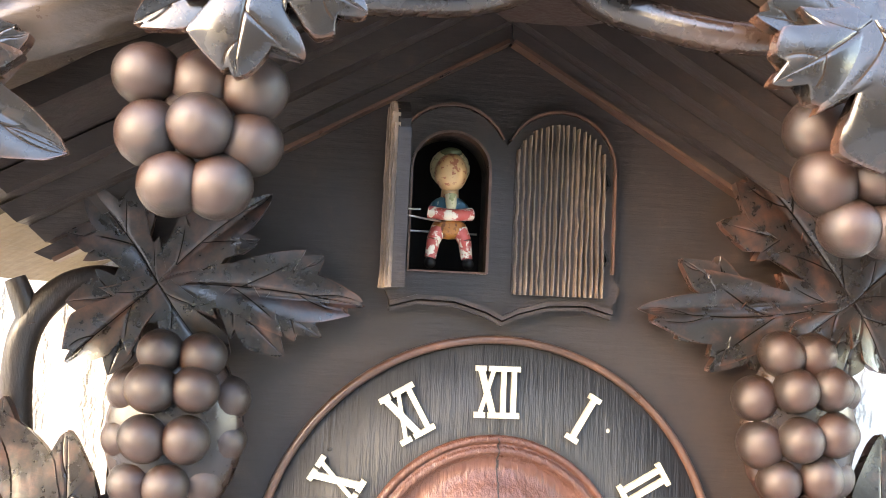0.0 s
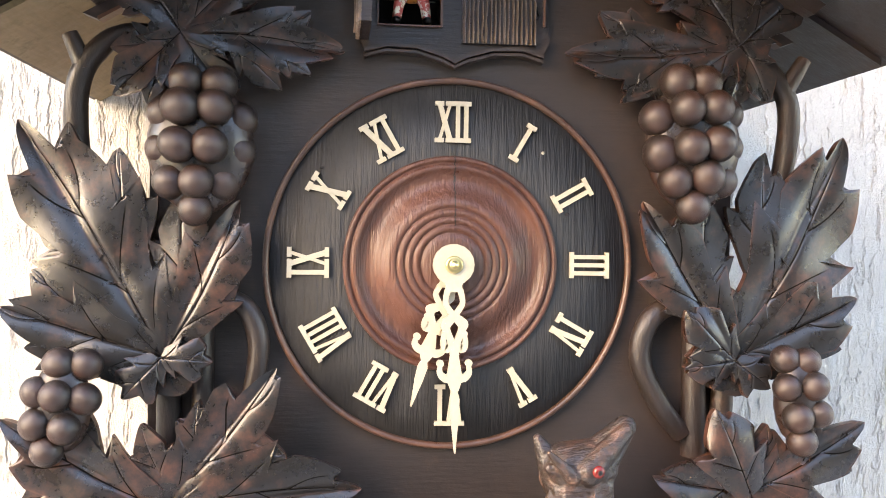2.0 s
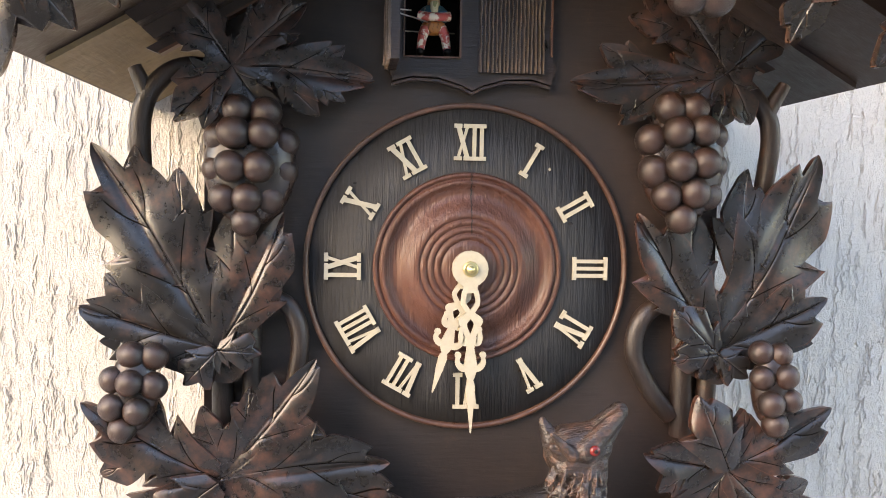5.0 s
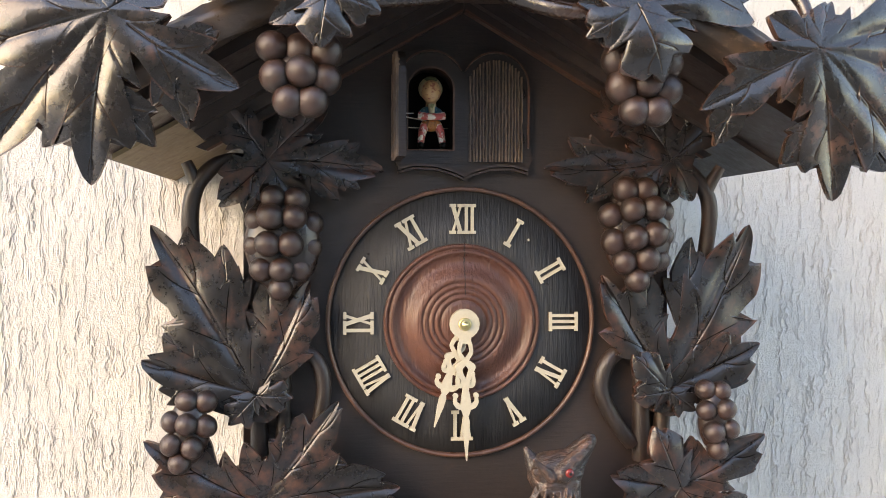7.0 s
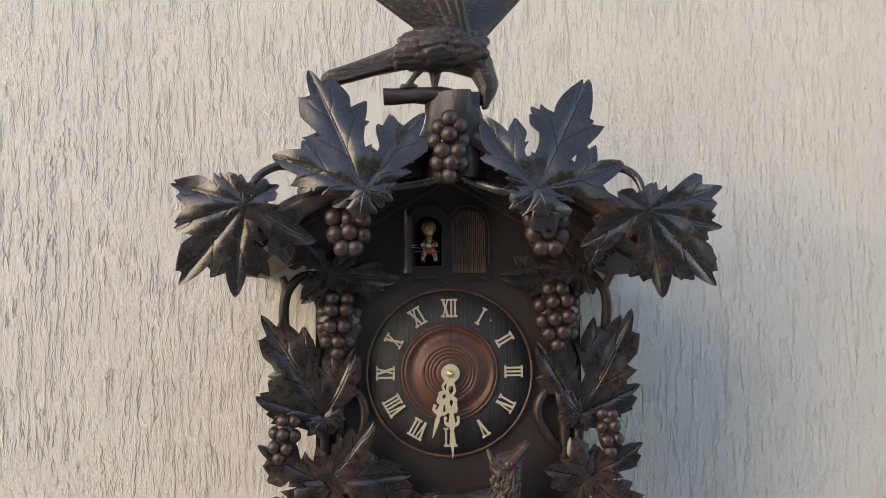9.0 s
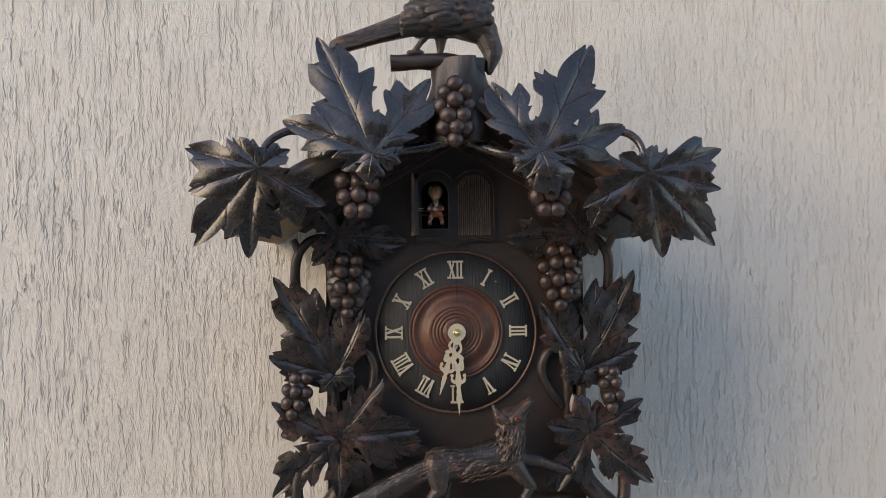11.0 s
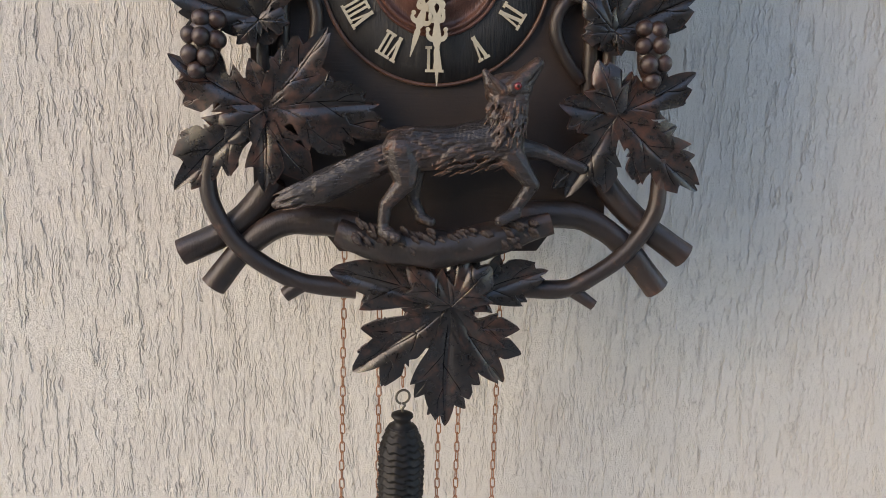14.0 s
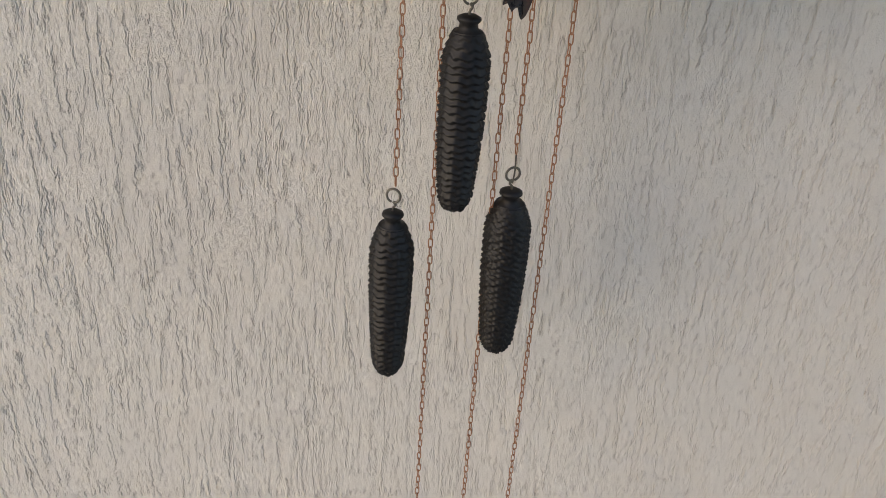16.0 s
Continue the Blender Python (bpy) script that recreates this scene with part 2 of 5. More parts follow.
def lathe(bm, profile, centre, axis="y", sides=72, wobble=None):
    """Turns a profile of (radius, way along the axis) round a centre."""
    c = Vector(centre)
    rings = []
    for r, h in profile:
        ring = []
        for k in range(sides):
            a = 2 * math.pi * k / sides
            rr = r + (wobble(a, h) if wobble else 0)
            off = (math.cos(a) * rr, h, math.sin(a) * rr) if axis == "y" else (math.cos(a) * rr, math.sin(a) * rr, h)
            ring.append(bm.verts.new(c + Vector(off)))
        rings.append(ring)
    for a, b in zip(rings, rings[1:]):
        for k in range(sides):
            bm.faces.new((a[k], a[(k + 1) % sides], b[(k + 1) % sides], b[k])).smooth = True
    bmesh.ops.recalc_face_normals(bm, faces=bm.faces)
    return bm


LAYER = [0]


def ribbon(bm, points, widths, y0, y1):
    """A flat fret-cut strip along the points (x, z), from the front y0 to the back y1; strips that cross lie a hair apart."""
    LAYER[0] = (LAYER[0] + 1) % 16
    y0 -= 0.00003 * (LAYER[0] + 2)
    p = [Vector((x, 0, z)) for x, z in points]
    marks = np.linspace(0, len(p) - 1, len(widths))
    rows = []
    for i, q in enumerate(p):
        d = (p[min(i + 1, len(p) - 1)] - p[max(i - 1, 0)]).normalized()
        s = Vector((-d.z, 0, d.x)) * (float(np.interp(i, marks, widths)) / 2)
        rows.append([bm.verts.new((q.x + e * s.x, y, q.z + e * s.z)) for e, y in ((1, y0), (-1, y0), (-1, y1), (1, y1))])
    for a, b in zip(rows, rows[1:]):
        for k in range(4):
            bm.faces.new((a[k], a[(k + 1) % 4], b[(k + 1) % 4], b[k]))
    bm.faces.new(rows[0][::-1])
    bm.faces.new(rows[-1])
    return bm


def ball(bm, centre, r, squash=(1, 1, 1), u=14, v=9):
    """A round or egg-shaped lump, smooth-shaded."""
    cx, cy, cz = centre
    sx, sy, sz = (r * k for k in squash)
    poles = [bm.verts.new((cx, cy, cz + e * sz)) for e in (1, -1)]
    rings = []
    for j in range(1, v):
        p = math.pi * j / v
        rings.append([bm.verts.new((cx + sx * math.sin(p) * math.cos(2 * math.pi * i / u), cy + sy * math.sin(p) * math.sin(2 * math.pi * i / u), cz + sz * math.cos(p))) for i in range(u)])
    for i in range(u):
        k = (i + 1) % u
        bm.faces.new((poles[0], rings[0][i], rings[0][k])).smooth = True
        bm.faces.new((poles[1], rings[-1][k], rings[-1][i])).smooth = True
        for p, q in zip(rings, rings[1:]):
            bm.faces.new((p[i], q[i], q[k], p[k])).smooth = True


ACROSS = (0, 0.013, 0.035, 0.06, 0.10, 0.16, 0.23, 0.30, 0.37, 0.44, 0.51, 0.58, 0.65, 0.72, 0.79, 0.86, 0.93, 1.0)


def leaf_surface(centre, tips, roof):
    """The one carved face of a leaf, y over (x, z): hollow along each main vein, swelling beside it, bent back towards the rim."""
    cx, cy, cz = centre

    def face(x, z):
        r = np.hypot(x - cx, z - cz)
        near = np.full(x.shape, 1.0)
        for tx, tz in tips:
            dx, dz = tx - cx, tz - cz
            f = np.clip(((x - cx) * dx + (z - cz) * dz) / (dx * dx + dz * dz), 0, 1)
            near = np.minimum(near, np.hypot(x - cx - f * dx, z - cz - f * dz))
        k = near / (0.012 if roof else 0.011)
        swell = (0.0022 if roof else 0.0030) * k * np.exp(1 - k) * np.clip(r / 0.03, 0.15, 1)
        roll = 0.0016 * np.sin(x * 95 + cz * 60) * np.cos(z * 80 + cx * 90)
        back = (0.016 if roof else 0.006) * (r / 0.1) ** 1.5 + (0.1 * np.maximum(0, z - cz) if roof else 0)
        return cy + back - swell + roll * np.clip(r / 0.04, 0, 1)

    return face


def lobe(bm, base, tip, width, face, lift=0.0, bulge=0.0, teeth=3.0, thick=0.004, seed=0, bite=0.8):
    """One pointed, toothed lobe of a carved vine leaf, in (x, z) on the leaf's face, with a cut midrib and cut side veins."""
    rnd = random.Random(seed)
    bx, bz = base
    ax, az = tip[0] - bx, tip[1] - bz
    length = math.hypot(ax, az)
    sx, sz = -az / length, ax / length
    half = width * length
    phase = {1: rnd.random() * 0.5, -1: rnd.random() * 0.5}
    count = {1: teeth + rnd.choice((-0.3, 0, 0.3)), -1: teeth + rnd.choice((-0.3, 0, 0.3))}
    bend = rnd.uniform(-0.05, 0.05)
    nu = 100 if length > 0.05 else 70
    uv = bm.loops.layers.uv.verify()
    vs = np.array([-x for x in ACROSS[:0:-1]] + list(ACROSS))
    U, V = np.meshgrid(np.linspace(0, 1, nu + 1), vs, indexing="ij")
    W = np.abs(V)
    C = np.where(V >= 0, count[1], count[-1])
    P = np.where(V >= 0, phase[1], phase[-1])
    wide = (0.42 + 0.58 * np.sin(np.pi * np.minimum(1, U * 0.93 + 0.04) ** 1.1)) * np.minimum(1.0, (1 - U) / 0.36) ** 0.8

    def vein(side):
        """How far along the run of side veins a place lies: each whole number is a vein that ends in a tooth."""
        return (U - 0.30 * W + 0.05 * W * W) * count[side] + phase[side] + 0.22 * count[side]

    cut = ((U * C + P) % 1) ** 0.6
    rim = W**4 * np.clip((U - 0.16) / 0.14, 0, 1) * np.minimum(1, (1 - U) / 0.08)
    ahead = U + 0.05 * W * (1 - U) + 0.07 * rim * (cut - 0.35)
    off = wide * half * V * (1 + bite * rim * (cut - 0.72)) + bend * length * np.sin(np.pi * U)
    X, Z = bx + ax * ahead + sx * off, bz + az * ahead + sz * off
    forks = {k: vein(k) for k in (1, -1)}
    x = np.where(V >= 0, forks[1], forks[-1])
    d = (x - np.round(x)) / (0.011 * C)
    deep = 0.0007 * np.exp(-((W * half / 0.0006) ** 2)) * np.minimum(1, 1.15 - U)
    deep = deep + 0.0005 * np.exp(-np.minimum(d * d, 30)) * np.clip((0.85 - W) * 3, 0, 1)
    Y = face(X, Z) - lift - bulge * half * (1 - V * V) * np.sin(np.pi * np.minimum(1, 0.1 + U * 0.85)) + deep
    grid = [[bm.verts.new(q) for q in zip(*r)] for r in zip(X.tolist(), Y.tolist(), Z.tolist())]
    last = len(vs) - 1
    for row, (a, b) in enumerate(zip(grid, grid[1:])):
        for k in range(last):
            f = bm.faces.new((a[k], a[k + 1], b[k + 1], b[k]))
            f.smooth = True
            run = forks[1 if vs[k] + vs[k + 1] > 0 else -1]
            for loop, (i, j) in zip(f.loops, ((row, k), (row, k + 1), (row + 1, k + 1), (row + 1, k))):
                loop[uv].uv = (run[i, j], 2 + vs[j])
    rim = [row[0] for row in grid] + [row[last] for row in grid[::-1]]
    mid = Vector((bx + ax / 2, 0, bz + az / 2))
    outer = [bm.verts.new(v.co) for v in rim]
    inner = [bm.verts.new((v.co.x - (v.co.x - mid.x) * 0.03, v.co.y + thick, v.co.z - (v.co.z - mid.z) * 0.03)) for v in rim]
    n = len(rim)
    for i in range(n):
        bm.faces.new((outer[i], outer[(i + 1) % n], inner[(i + 1) % n], inner[i]))
    for i in range(n // 2 - 1):
        bm.faces.new((inner[i], inner[i + 1], inner[n - 2 - i], inner[n - 1 - i]))


def vine_leaf(name, parent, centre, lobes, mat, label="", thick=0.004, seed=0):
    """A carved vine leaf: lobes (tip x, z, half width against length, teeth a side, start) on one face. A main lobe starts at the
    leaf's centre (0); its side points follow it and start that far along its midrib. Very broad main lobes fold forward."""
    bm = bmesh.new()
    cx, cz = centre[0], centre[2]
    face = leaf_surface(centre, [(x, z) for x, z, w, teeth, f in lobes if f == 0 and w < 0.33], mat == ROOF_LEAF)
    # the web that joins the lobes round the centre
    reach = 0.28 * sum(math.hypot(x - cx, z - cz) for x, z, w, teeth, f in lobes if f == 0) / sum(f == 0 for *_, f in lobes)
    rings = []
    for i in range(1, 9):
        a = np.linspace(0, 2 * math.pi, 49)[:-1]
        r = reach * i / 8 * (1 + 0.06 * np.sin(5 * a + seed))
        X, Z = cx + r * np.cos(a), cz + r * np.sin(a)
        rings.append([bm.verts.new(q) for q in zip(X.tolist(), (face(X, Z) + 0.0009).tolist(), Z.tolist())])
    bm.faces.new(rings[0][::-1])
    for a, b in zip(rings, rings[1:]):
        for k in range(48):
            bm.faces.new((a[k], a[(k + 1) % 48], b[(k + 1) % 48], b[k])).smooth = True
    main = centre
    for k, (x, z, w, teeth, f) in enumerate(lobes):
        fold = f == 0 and w >= 0.33
        if f == 0:
            main = (x, z)
        base = (cx + f * (main[0] - cx), cz + f * (main[1] - cz))
        lift = 0.0022 + 0.0001 * k if fold else 0.00006 * k if f == 0 else -0.0004 - 0.00003 * k
        lobe(bm, base, (x, z), w * 1.06 if mat == ROOF_LEAF and not fold else w, face, lift, 0.22 if fold else 0.0, teeth, thick, seed * 31 + k, 0.8 if f == 0 else 0.5)
    bmesh.ops.recalc_face_normals(bm, faces=bm.faces)
    return part(name, bm, mat, parent, label)


def strokes_blob(bm, limbs):
    """Round-ended tapering limbs ((x, y, z), r, (x, y, z), r) for a carving that is melted into one skin."""
    for p, r, q, s in limbs:
        p, q = Vector(p), Vector(q)
        n = max(2, int((q - p).length / (0.2 * min(r, s))) + 1)
        for i in range(n):
            f = i / (n - 1)
            ball(bm, p.lerp(q, f), r + (s - r) * f, u=10, v=7)
    return bm


def carving(name, bm, mat, parent, voxel, label=""):
    ob = part(name, bm, mat, parent, label)
    melt = ob.modifiers.new("melt", "REMESH")
    melt.mode, melt.voxel_size, melt.use_smooth_shade = "VOXEL", voxel, True
    even = ob.modifiers.new("even", "SMOOTH")
    even.factor, even.iterations = 0.5, 1
    return ob


# ---- setting ----
WALL_Y = 0.213


def field(x, z, cell_x, cell_z, seed):
    """Smooth noise from -1 to 1 over a sheet, on cells of the given size in metres."""
    rng = np.random.default_rng(seed)
    fx, fz = (x + 10) / cell_x, (z + 10) / cell_z
    ix, iz = np.floor(fx).astype(int), np.floor(fz).astype(int)
    ix0, iz0 = ix.min(), iz.min()
    table = rng.uniform(-1, 1, (ix.max() - ix0 + 2, iz.max() - iz0 + 2)).astype(np.float32)
    a, b = fx - ix, fz - iz
    a, b = a * a * (3 - 2 * a), b * b * (3 - 2 * b)
    ix, iz = ix - ix0, iz - iz0
    low = table[ix, iz] * (1 - a) + table[ix + 1, iz] * a
    high = table[ix, iz + 1] * (1 - a) + table[ix + 1, iz + 1] * a
    return low * (1 - b) + high * b


def plaster_sheet():
    """The wall's face, with ragged upright tracks cut into it: fine rows where they show, wide ones beyond."""
    xs = np.concatenate([[-4.0, -2.0, -1.0], np.arange(-0.70, 0.66, 0.0008), [1.0, 2.0, 4.0]])
    zs = np.concatenate([[-0.1, 0.25], np.arange(0.44, 2.14, 0.0023), [2.5, 3.2]])
    X, Z = np.meshgrid(xs, zs)
    # thin wandering tracks that the float dragged down through the wet coat, each with a crumbled lip
    rng = np.random.default_rng(17)
    count, dx, dz = 13300, 0.0008, 0.0023
    left, low = int(np.searchsorted(xs, -0.6999)), int(np.searchsorted(zs, 0.4401))
    cols, rows = len(xs) - left - 3, len(zs) - low - 2
    length = np.clip(rng.exponential(0.021, count), 0.004, 0.085)
    x0, z0 = rng.uniform(-0.70, 0.66, count), rng.uniform(0.44, 2.14, count)
    drift, width, depth = rng.normal(0, 0.05, count), rng.uniform(0.0003, 0.0006, count), rng.uniform(0.0005, 0.0013, count)
    turn, wave = rng.uniform(0, 6.28, count), rng.uniform(0.0004, 0.0014, count)
    cut, lip = np.zeros(X.shape), np.zeros(X.shape)
    for j in range(int(0.085 / dz)):
        run = j * dz
        on = run < length
        taper = np.clip(np.minimum(run + dz, length - run) / 0.006, 0.25, 1)
        cx = x0 + drift * run + wave * np.sin(run * 420 + turn) + rng.normal(0, 0.0005, count)
        r = np.round((z0 - run - 0.44) / dz).astype(int)
        for k in range(-3, 5):
            c = np.round((cx + 0.70) / dx).astype(int) + k
            ok = on & (r >= 0) & (r < rows) & (c >= 0) & (c < cols)
            d = np.abs((c * dx - 0.70) - cx)
            np.maximum.at(cut, (r[ok] + low, c[ok] + left), (depth * taper * np.clip(1.5 - d / width, 0, 1))[ok])
            np.maximum.at(lip, (r[ok] + low, c[ok] + left), (0.00035 * taper * np.clip(1 - np.abs(d - 2.2 * width) / 0.001, 0, 1))[ok])
    grain = field(X, Z, 0.0020, 0.0032, 7)
    crumbs = np.maximum(grain, -0.2) * 0.00026 + field(X, Z, 0.010, 0.014, 8) * 0.00022
    Y = WALL_Y + cut - np.where(cut > 0.0002, 0, lip + crumbs)
    nx, nz = len(xs), len(zs)
    me = bpy.data.meshes.new("wall")
    me.vertices.add(nx * nz)
    me.vertices.foreach_set("co", np.stack([X, Y, Z], -1).astype(np.float32).ravel())
    at = (np.arange(nz - 1)[:, None] * nx + np.arange(nx - 1)[None]).ravel()
    quads = np.stack([at, at + 1, at + nx + 1, at + nx], -1)
    me.loops.add(quads.size)
    me.polygons.add(len(quads))
    me.loops.foreach_set("vertex_index", quads.ravel().astype(np.int32))
    me.polygons.foreach_set("loop_start", (np.arange(len(quads)) * 4).astype(np.int32))
    me.polygons.foreach_set("use_smooth", np.zeros(len(quads), bool))
    me.update(calc_edges=True)
    me.materials.append(STUCCO)
    return me


tagged(new("wall_north", plaster_sheet()), "cream exterior wall in upright scratched plaster", "wall", kind="structure")
bm = bmesh.new()
box(bm, -4.0, 4.0, WALL_Y + 0.02, WALL_Y + 0.25, -0.1, 3.2)
tagged(part("wall_core", bm, STUCCO), "plain masonry behind the plastered wall face", "wall", kind="structure")
bm = bmesh.new()
box(bm, -400, 400, -400, 400, -0.6, 0.0)
PAVING = plain("grey_paving", (0.46, 0.435, 0.40), 0.85, vary=0.15, scale=8)
tagged(part("ground", bm, PAVING), "light grey paved ground in front of the wall", "ground", kind="structure")

# unseen wall, added so that front-facing wood mirrors something dark
bm = bmesh.new()
box(bm, -3.2, 3.6, -4.4, -4.1, 0.0, 3.5)
UNSEEN_COAT = plain("dark_render", (0.13, 0.12, 0.105), 0.9, vary=0.3, scale=6)
tagged(part("reflection_wall", bm, UNSEEN_COAT), "unseen dark wall added opposite the clock to darken its reflections", "wall", kind="structure")

# ---- the clock: case, roof, dial, doors ----
clock = new("cuckoo_clock")
clock.location = (0, WALL_Y, 1.40)
tagged(clock, "dark carved wooden cuckoo clock with vine leaves, grapes and fox", "clock")


def arch(x0, x1, z0, spring, rise, n=14):
    """A round-headed outline (x, z)."""
    c, r = (x0 + x1) / 2, (x1 - x0) / 2
    top = [(c + r * math.cos(math.pi * i / n), spring + rise * math.sin(math.pi * i / n)) for i in range(n + 1)]
    return [(x0, z0), (x1, z0)] + top


OPENING = arch(-0.037, -0.0065, 1.714, 1.754, 0.0145)
part("front_board", plate([(-0.143, 1.402), (-0.095, 1.402), (-0.075, 1.376), (0.088, 1.378), (0.105, 1.402), (0.143, 1.402), (0.143, 1.742), (0, 1.826), (-0.143, 1.742)], 0.0, 0.014, [OPENING]), BOARD, clock)
for s in (-1, 1):
    bm = bmesh.new()
    box(bm, min(s * 0.122, s * 0.134), max(s * 0.122, s * 0.134), 0.0142, WALL_Y - 0.002, 1.405, 1.75)
    part("side_board", bm, BOARD, clock)
bm = bmesh.new()
box(bm, -0.1215, 0.1215, 0.0142, WALL_Y - 0.002, 1.405, 1.415)
part("bottom_board", bm, BOARD, clock)
# back board in near-black, so the inside reads dark
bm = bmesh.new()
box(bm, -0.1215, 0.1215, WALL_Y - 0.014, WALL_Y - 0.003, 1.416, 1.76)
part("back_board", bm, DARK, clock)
# added panel: the shade within the opening put into a near-black sheet
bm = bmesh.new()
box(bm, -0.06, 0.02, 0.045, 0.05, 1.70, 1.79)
part("dark_opening_panel", bm, DARK, clock)

# roof slabs: z = apex - fall * |x|
APEX, FALL = 1.840, 0.577
for s in (-1, 1):
    slope = [(s * 0.0004, APEX), (s * 0.231, APEX - FALL * 0.231), (s * 0.236, APEX - FALL * 0.231 + 0.009), (s * 0.0004, APEX + 0.0125)]
    part("roof_panel", plate(slope, -0.072, WALL_Y - 0.004), BOARD, clock)
    under = [(s * 0.142, APEX - FALL * 0.142 - 0.0005), (s * 0.226, APEX - FALL * 0.226 - 0.0005), (s * 0.226, APEX - FALL * 0.226 - 0.004), (s * 0.142, APEX - FALL * 0.142 - 0.004)]
    # left plank in a pale wood tone, right one in the dark board tone
    part("soffit_plank", plate(under, 0.004, WALL_Y - 0.006), PLANK if s < 0 else BOARD, clock, "wooden plank under the eaves")
    # stepped gable moulding under the roof, in front of the board
    for drop, deep, y in ((0.0085, 0.0, -0.034), (0.017, 0.0085, -0.024), (0.026, 0.0172, -0.013), (0.032, 0.0262, -0.006)):
        e = 0.178 if drop < 0.02 else 0.172
        strip = [(s * 0.0003, APEX - 0.001 - deep), (s * e, APEX - 0.001 - deep - FALL * e), (s * (e - 0.006), APEX - 0.001 - drop - FALL * (e - 0.006)), (s * 0.0003, APEX - 0.001 - drop)]
        part("gable_moulding", plate(strip, y, -0.0004), BOARD, clock)

# dial
bm = bmesh.new()
lathe(bm, [(0.0878, 0.0), (0.0878, -0.0022), (0.05, -0.0024), (0.0, -0.0024)], (0, 0, 1.6), sides=96)
dial = part("dial", bm, DIAL, clock, "round black-stained dial board with a fine crack")
bm = bmesh.new()
lathe(bm, [(0.0872, 0.0), (0.0872, -0.0034), (0.088, -0.0046), (0.0892, -0.0049), (0.0902, -0.004), (0.0904, 0.0)], (0, 0, 1.6), sides=112)
part("dial_rim", bm, RIM, dial, "rubbed red-brown moulded rim")
bm = bmesh.new()
profile = [(0.0525, -0.002), (0.0522, -0.0046), (0.051, -0.0054), (0.0498, -0.0046), (0.0492, -0.0034), (0.0484, -0.0052), (0.047, -0.0064), (0.0458, -0.0056), (0.045, -0.0046),
           (0.043, -0.0026), (0.040, -0.0026), (0.037, -0.0040), (0.034, -0.0062), (0.031, -0.0084), (0.0285, -0.0090), (0.0275, -0.0086), (0.0270, -0.0076), (0.0264, -0.0088),
           (0.0250, -0.0094), (0.0236, -0.0088), (0.0231, -0.0078), (0.0225, -0.0090), (0.0212, -0.0096), (0.0199, -0.0090), (0.0194, -0.0080), (0.0188, -0.0092), (0.0174, -0.0098),
           (0.0160, -0.0092), (0.0155, -0.0082), (0.0148, -0.0090), (0.012, -0.0096), (0.0, -0.0098)]
lathe(bm, profile, (0, 0, 1.6), sides=96)
part("dial_boss", bm, BOSS, dial, "turned red-brown wooden boss with ring grooves")
# the crack's inner shade is painted: a thin near-black strip on the dial
run = [(0.0012 + 0.0005 * noise.noise(Vector((i * 0.8, 3, 0))), 1.618 + i * 0.0045) for i in range(17)]
part("crack", plate([(x, z) for x, z in run] + [(x + 0.0005, z) for x, z in run[::-1]], -0.00262, -0.0022), DARK, dial, "dark drying crack down the dial")
# on the boss too, a near-black strip over the profile paints its shade
bm = bmesh.new()
edge_r, edge_h = [r for r, h in profile[::-1]], [h for r, h in profile[::-1]]
rows = []
for i in range(40):
    r = 0.0185 + i * 0.00085
    h = float(np.interp(r, edge_r, edge_h)) - 0.00022
    x, w = 0.001 + 0.0006 * noise.noise(Vector((i * 0.5, 5, 0))), 0.00028 + 0.00018 * noise.noise(Vector((i * 0.9, 9, 0)))
    rows.append([bm.verts.new(q) for q in ((x - w, h + 0.0012, 1.6 + r), (x - w, h, 1.6 + r), (x + w, h, 1.6 + r), (x + w, h + 0.0012, 1.6 + r))])
for p, q in zip(rows, rows[1:]):
    for k in range(3):
        bm.faces.new((p[k], p[k + 1], q[k + 1], q[k]))
bmesh.ops.recalc_face_normals(bm, faces=bm.faces)
part("crack", bm, DARK, dial, "dark drying crack across the turned boss")


for x, z, r in ((0.0576, 1.6250, 0.0014), (0.0530, 1.6297, 0.0009), (-0.0627, 1.6455, 0.0012), (0.0303, 1.5418, 0.0010), (0.0610, 1.6215, 0.0008), (0.0425, 1.6530, 0.0007)):
    bm = bmesh.new()
    ball(bm, (x, -0.0022, z), r, (1.0, 0.35, 0.7), 8, 5)
    part("nick", bm, DARK, dial, "small dark nick in the dial")
# a pale speck, added as a small bone-coloured lump
bm = bmesh.new()
ball(bm, (0.0449, -0.0023, 1.655), 0.0008, (1, 0.5, 1.2), 8, 5)
part("pale_dot", bm, BONE, dial, "tiny pale dot on the dial")


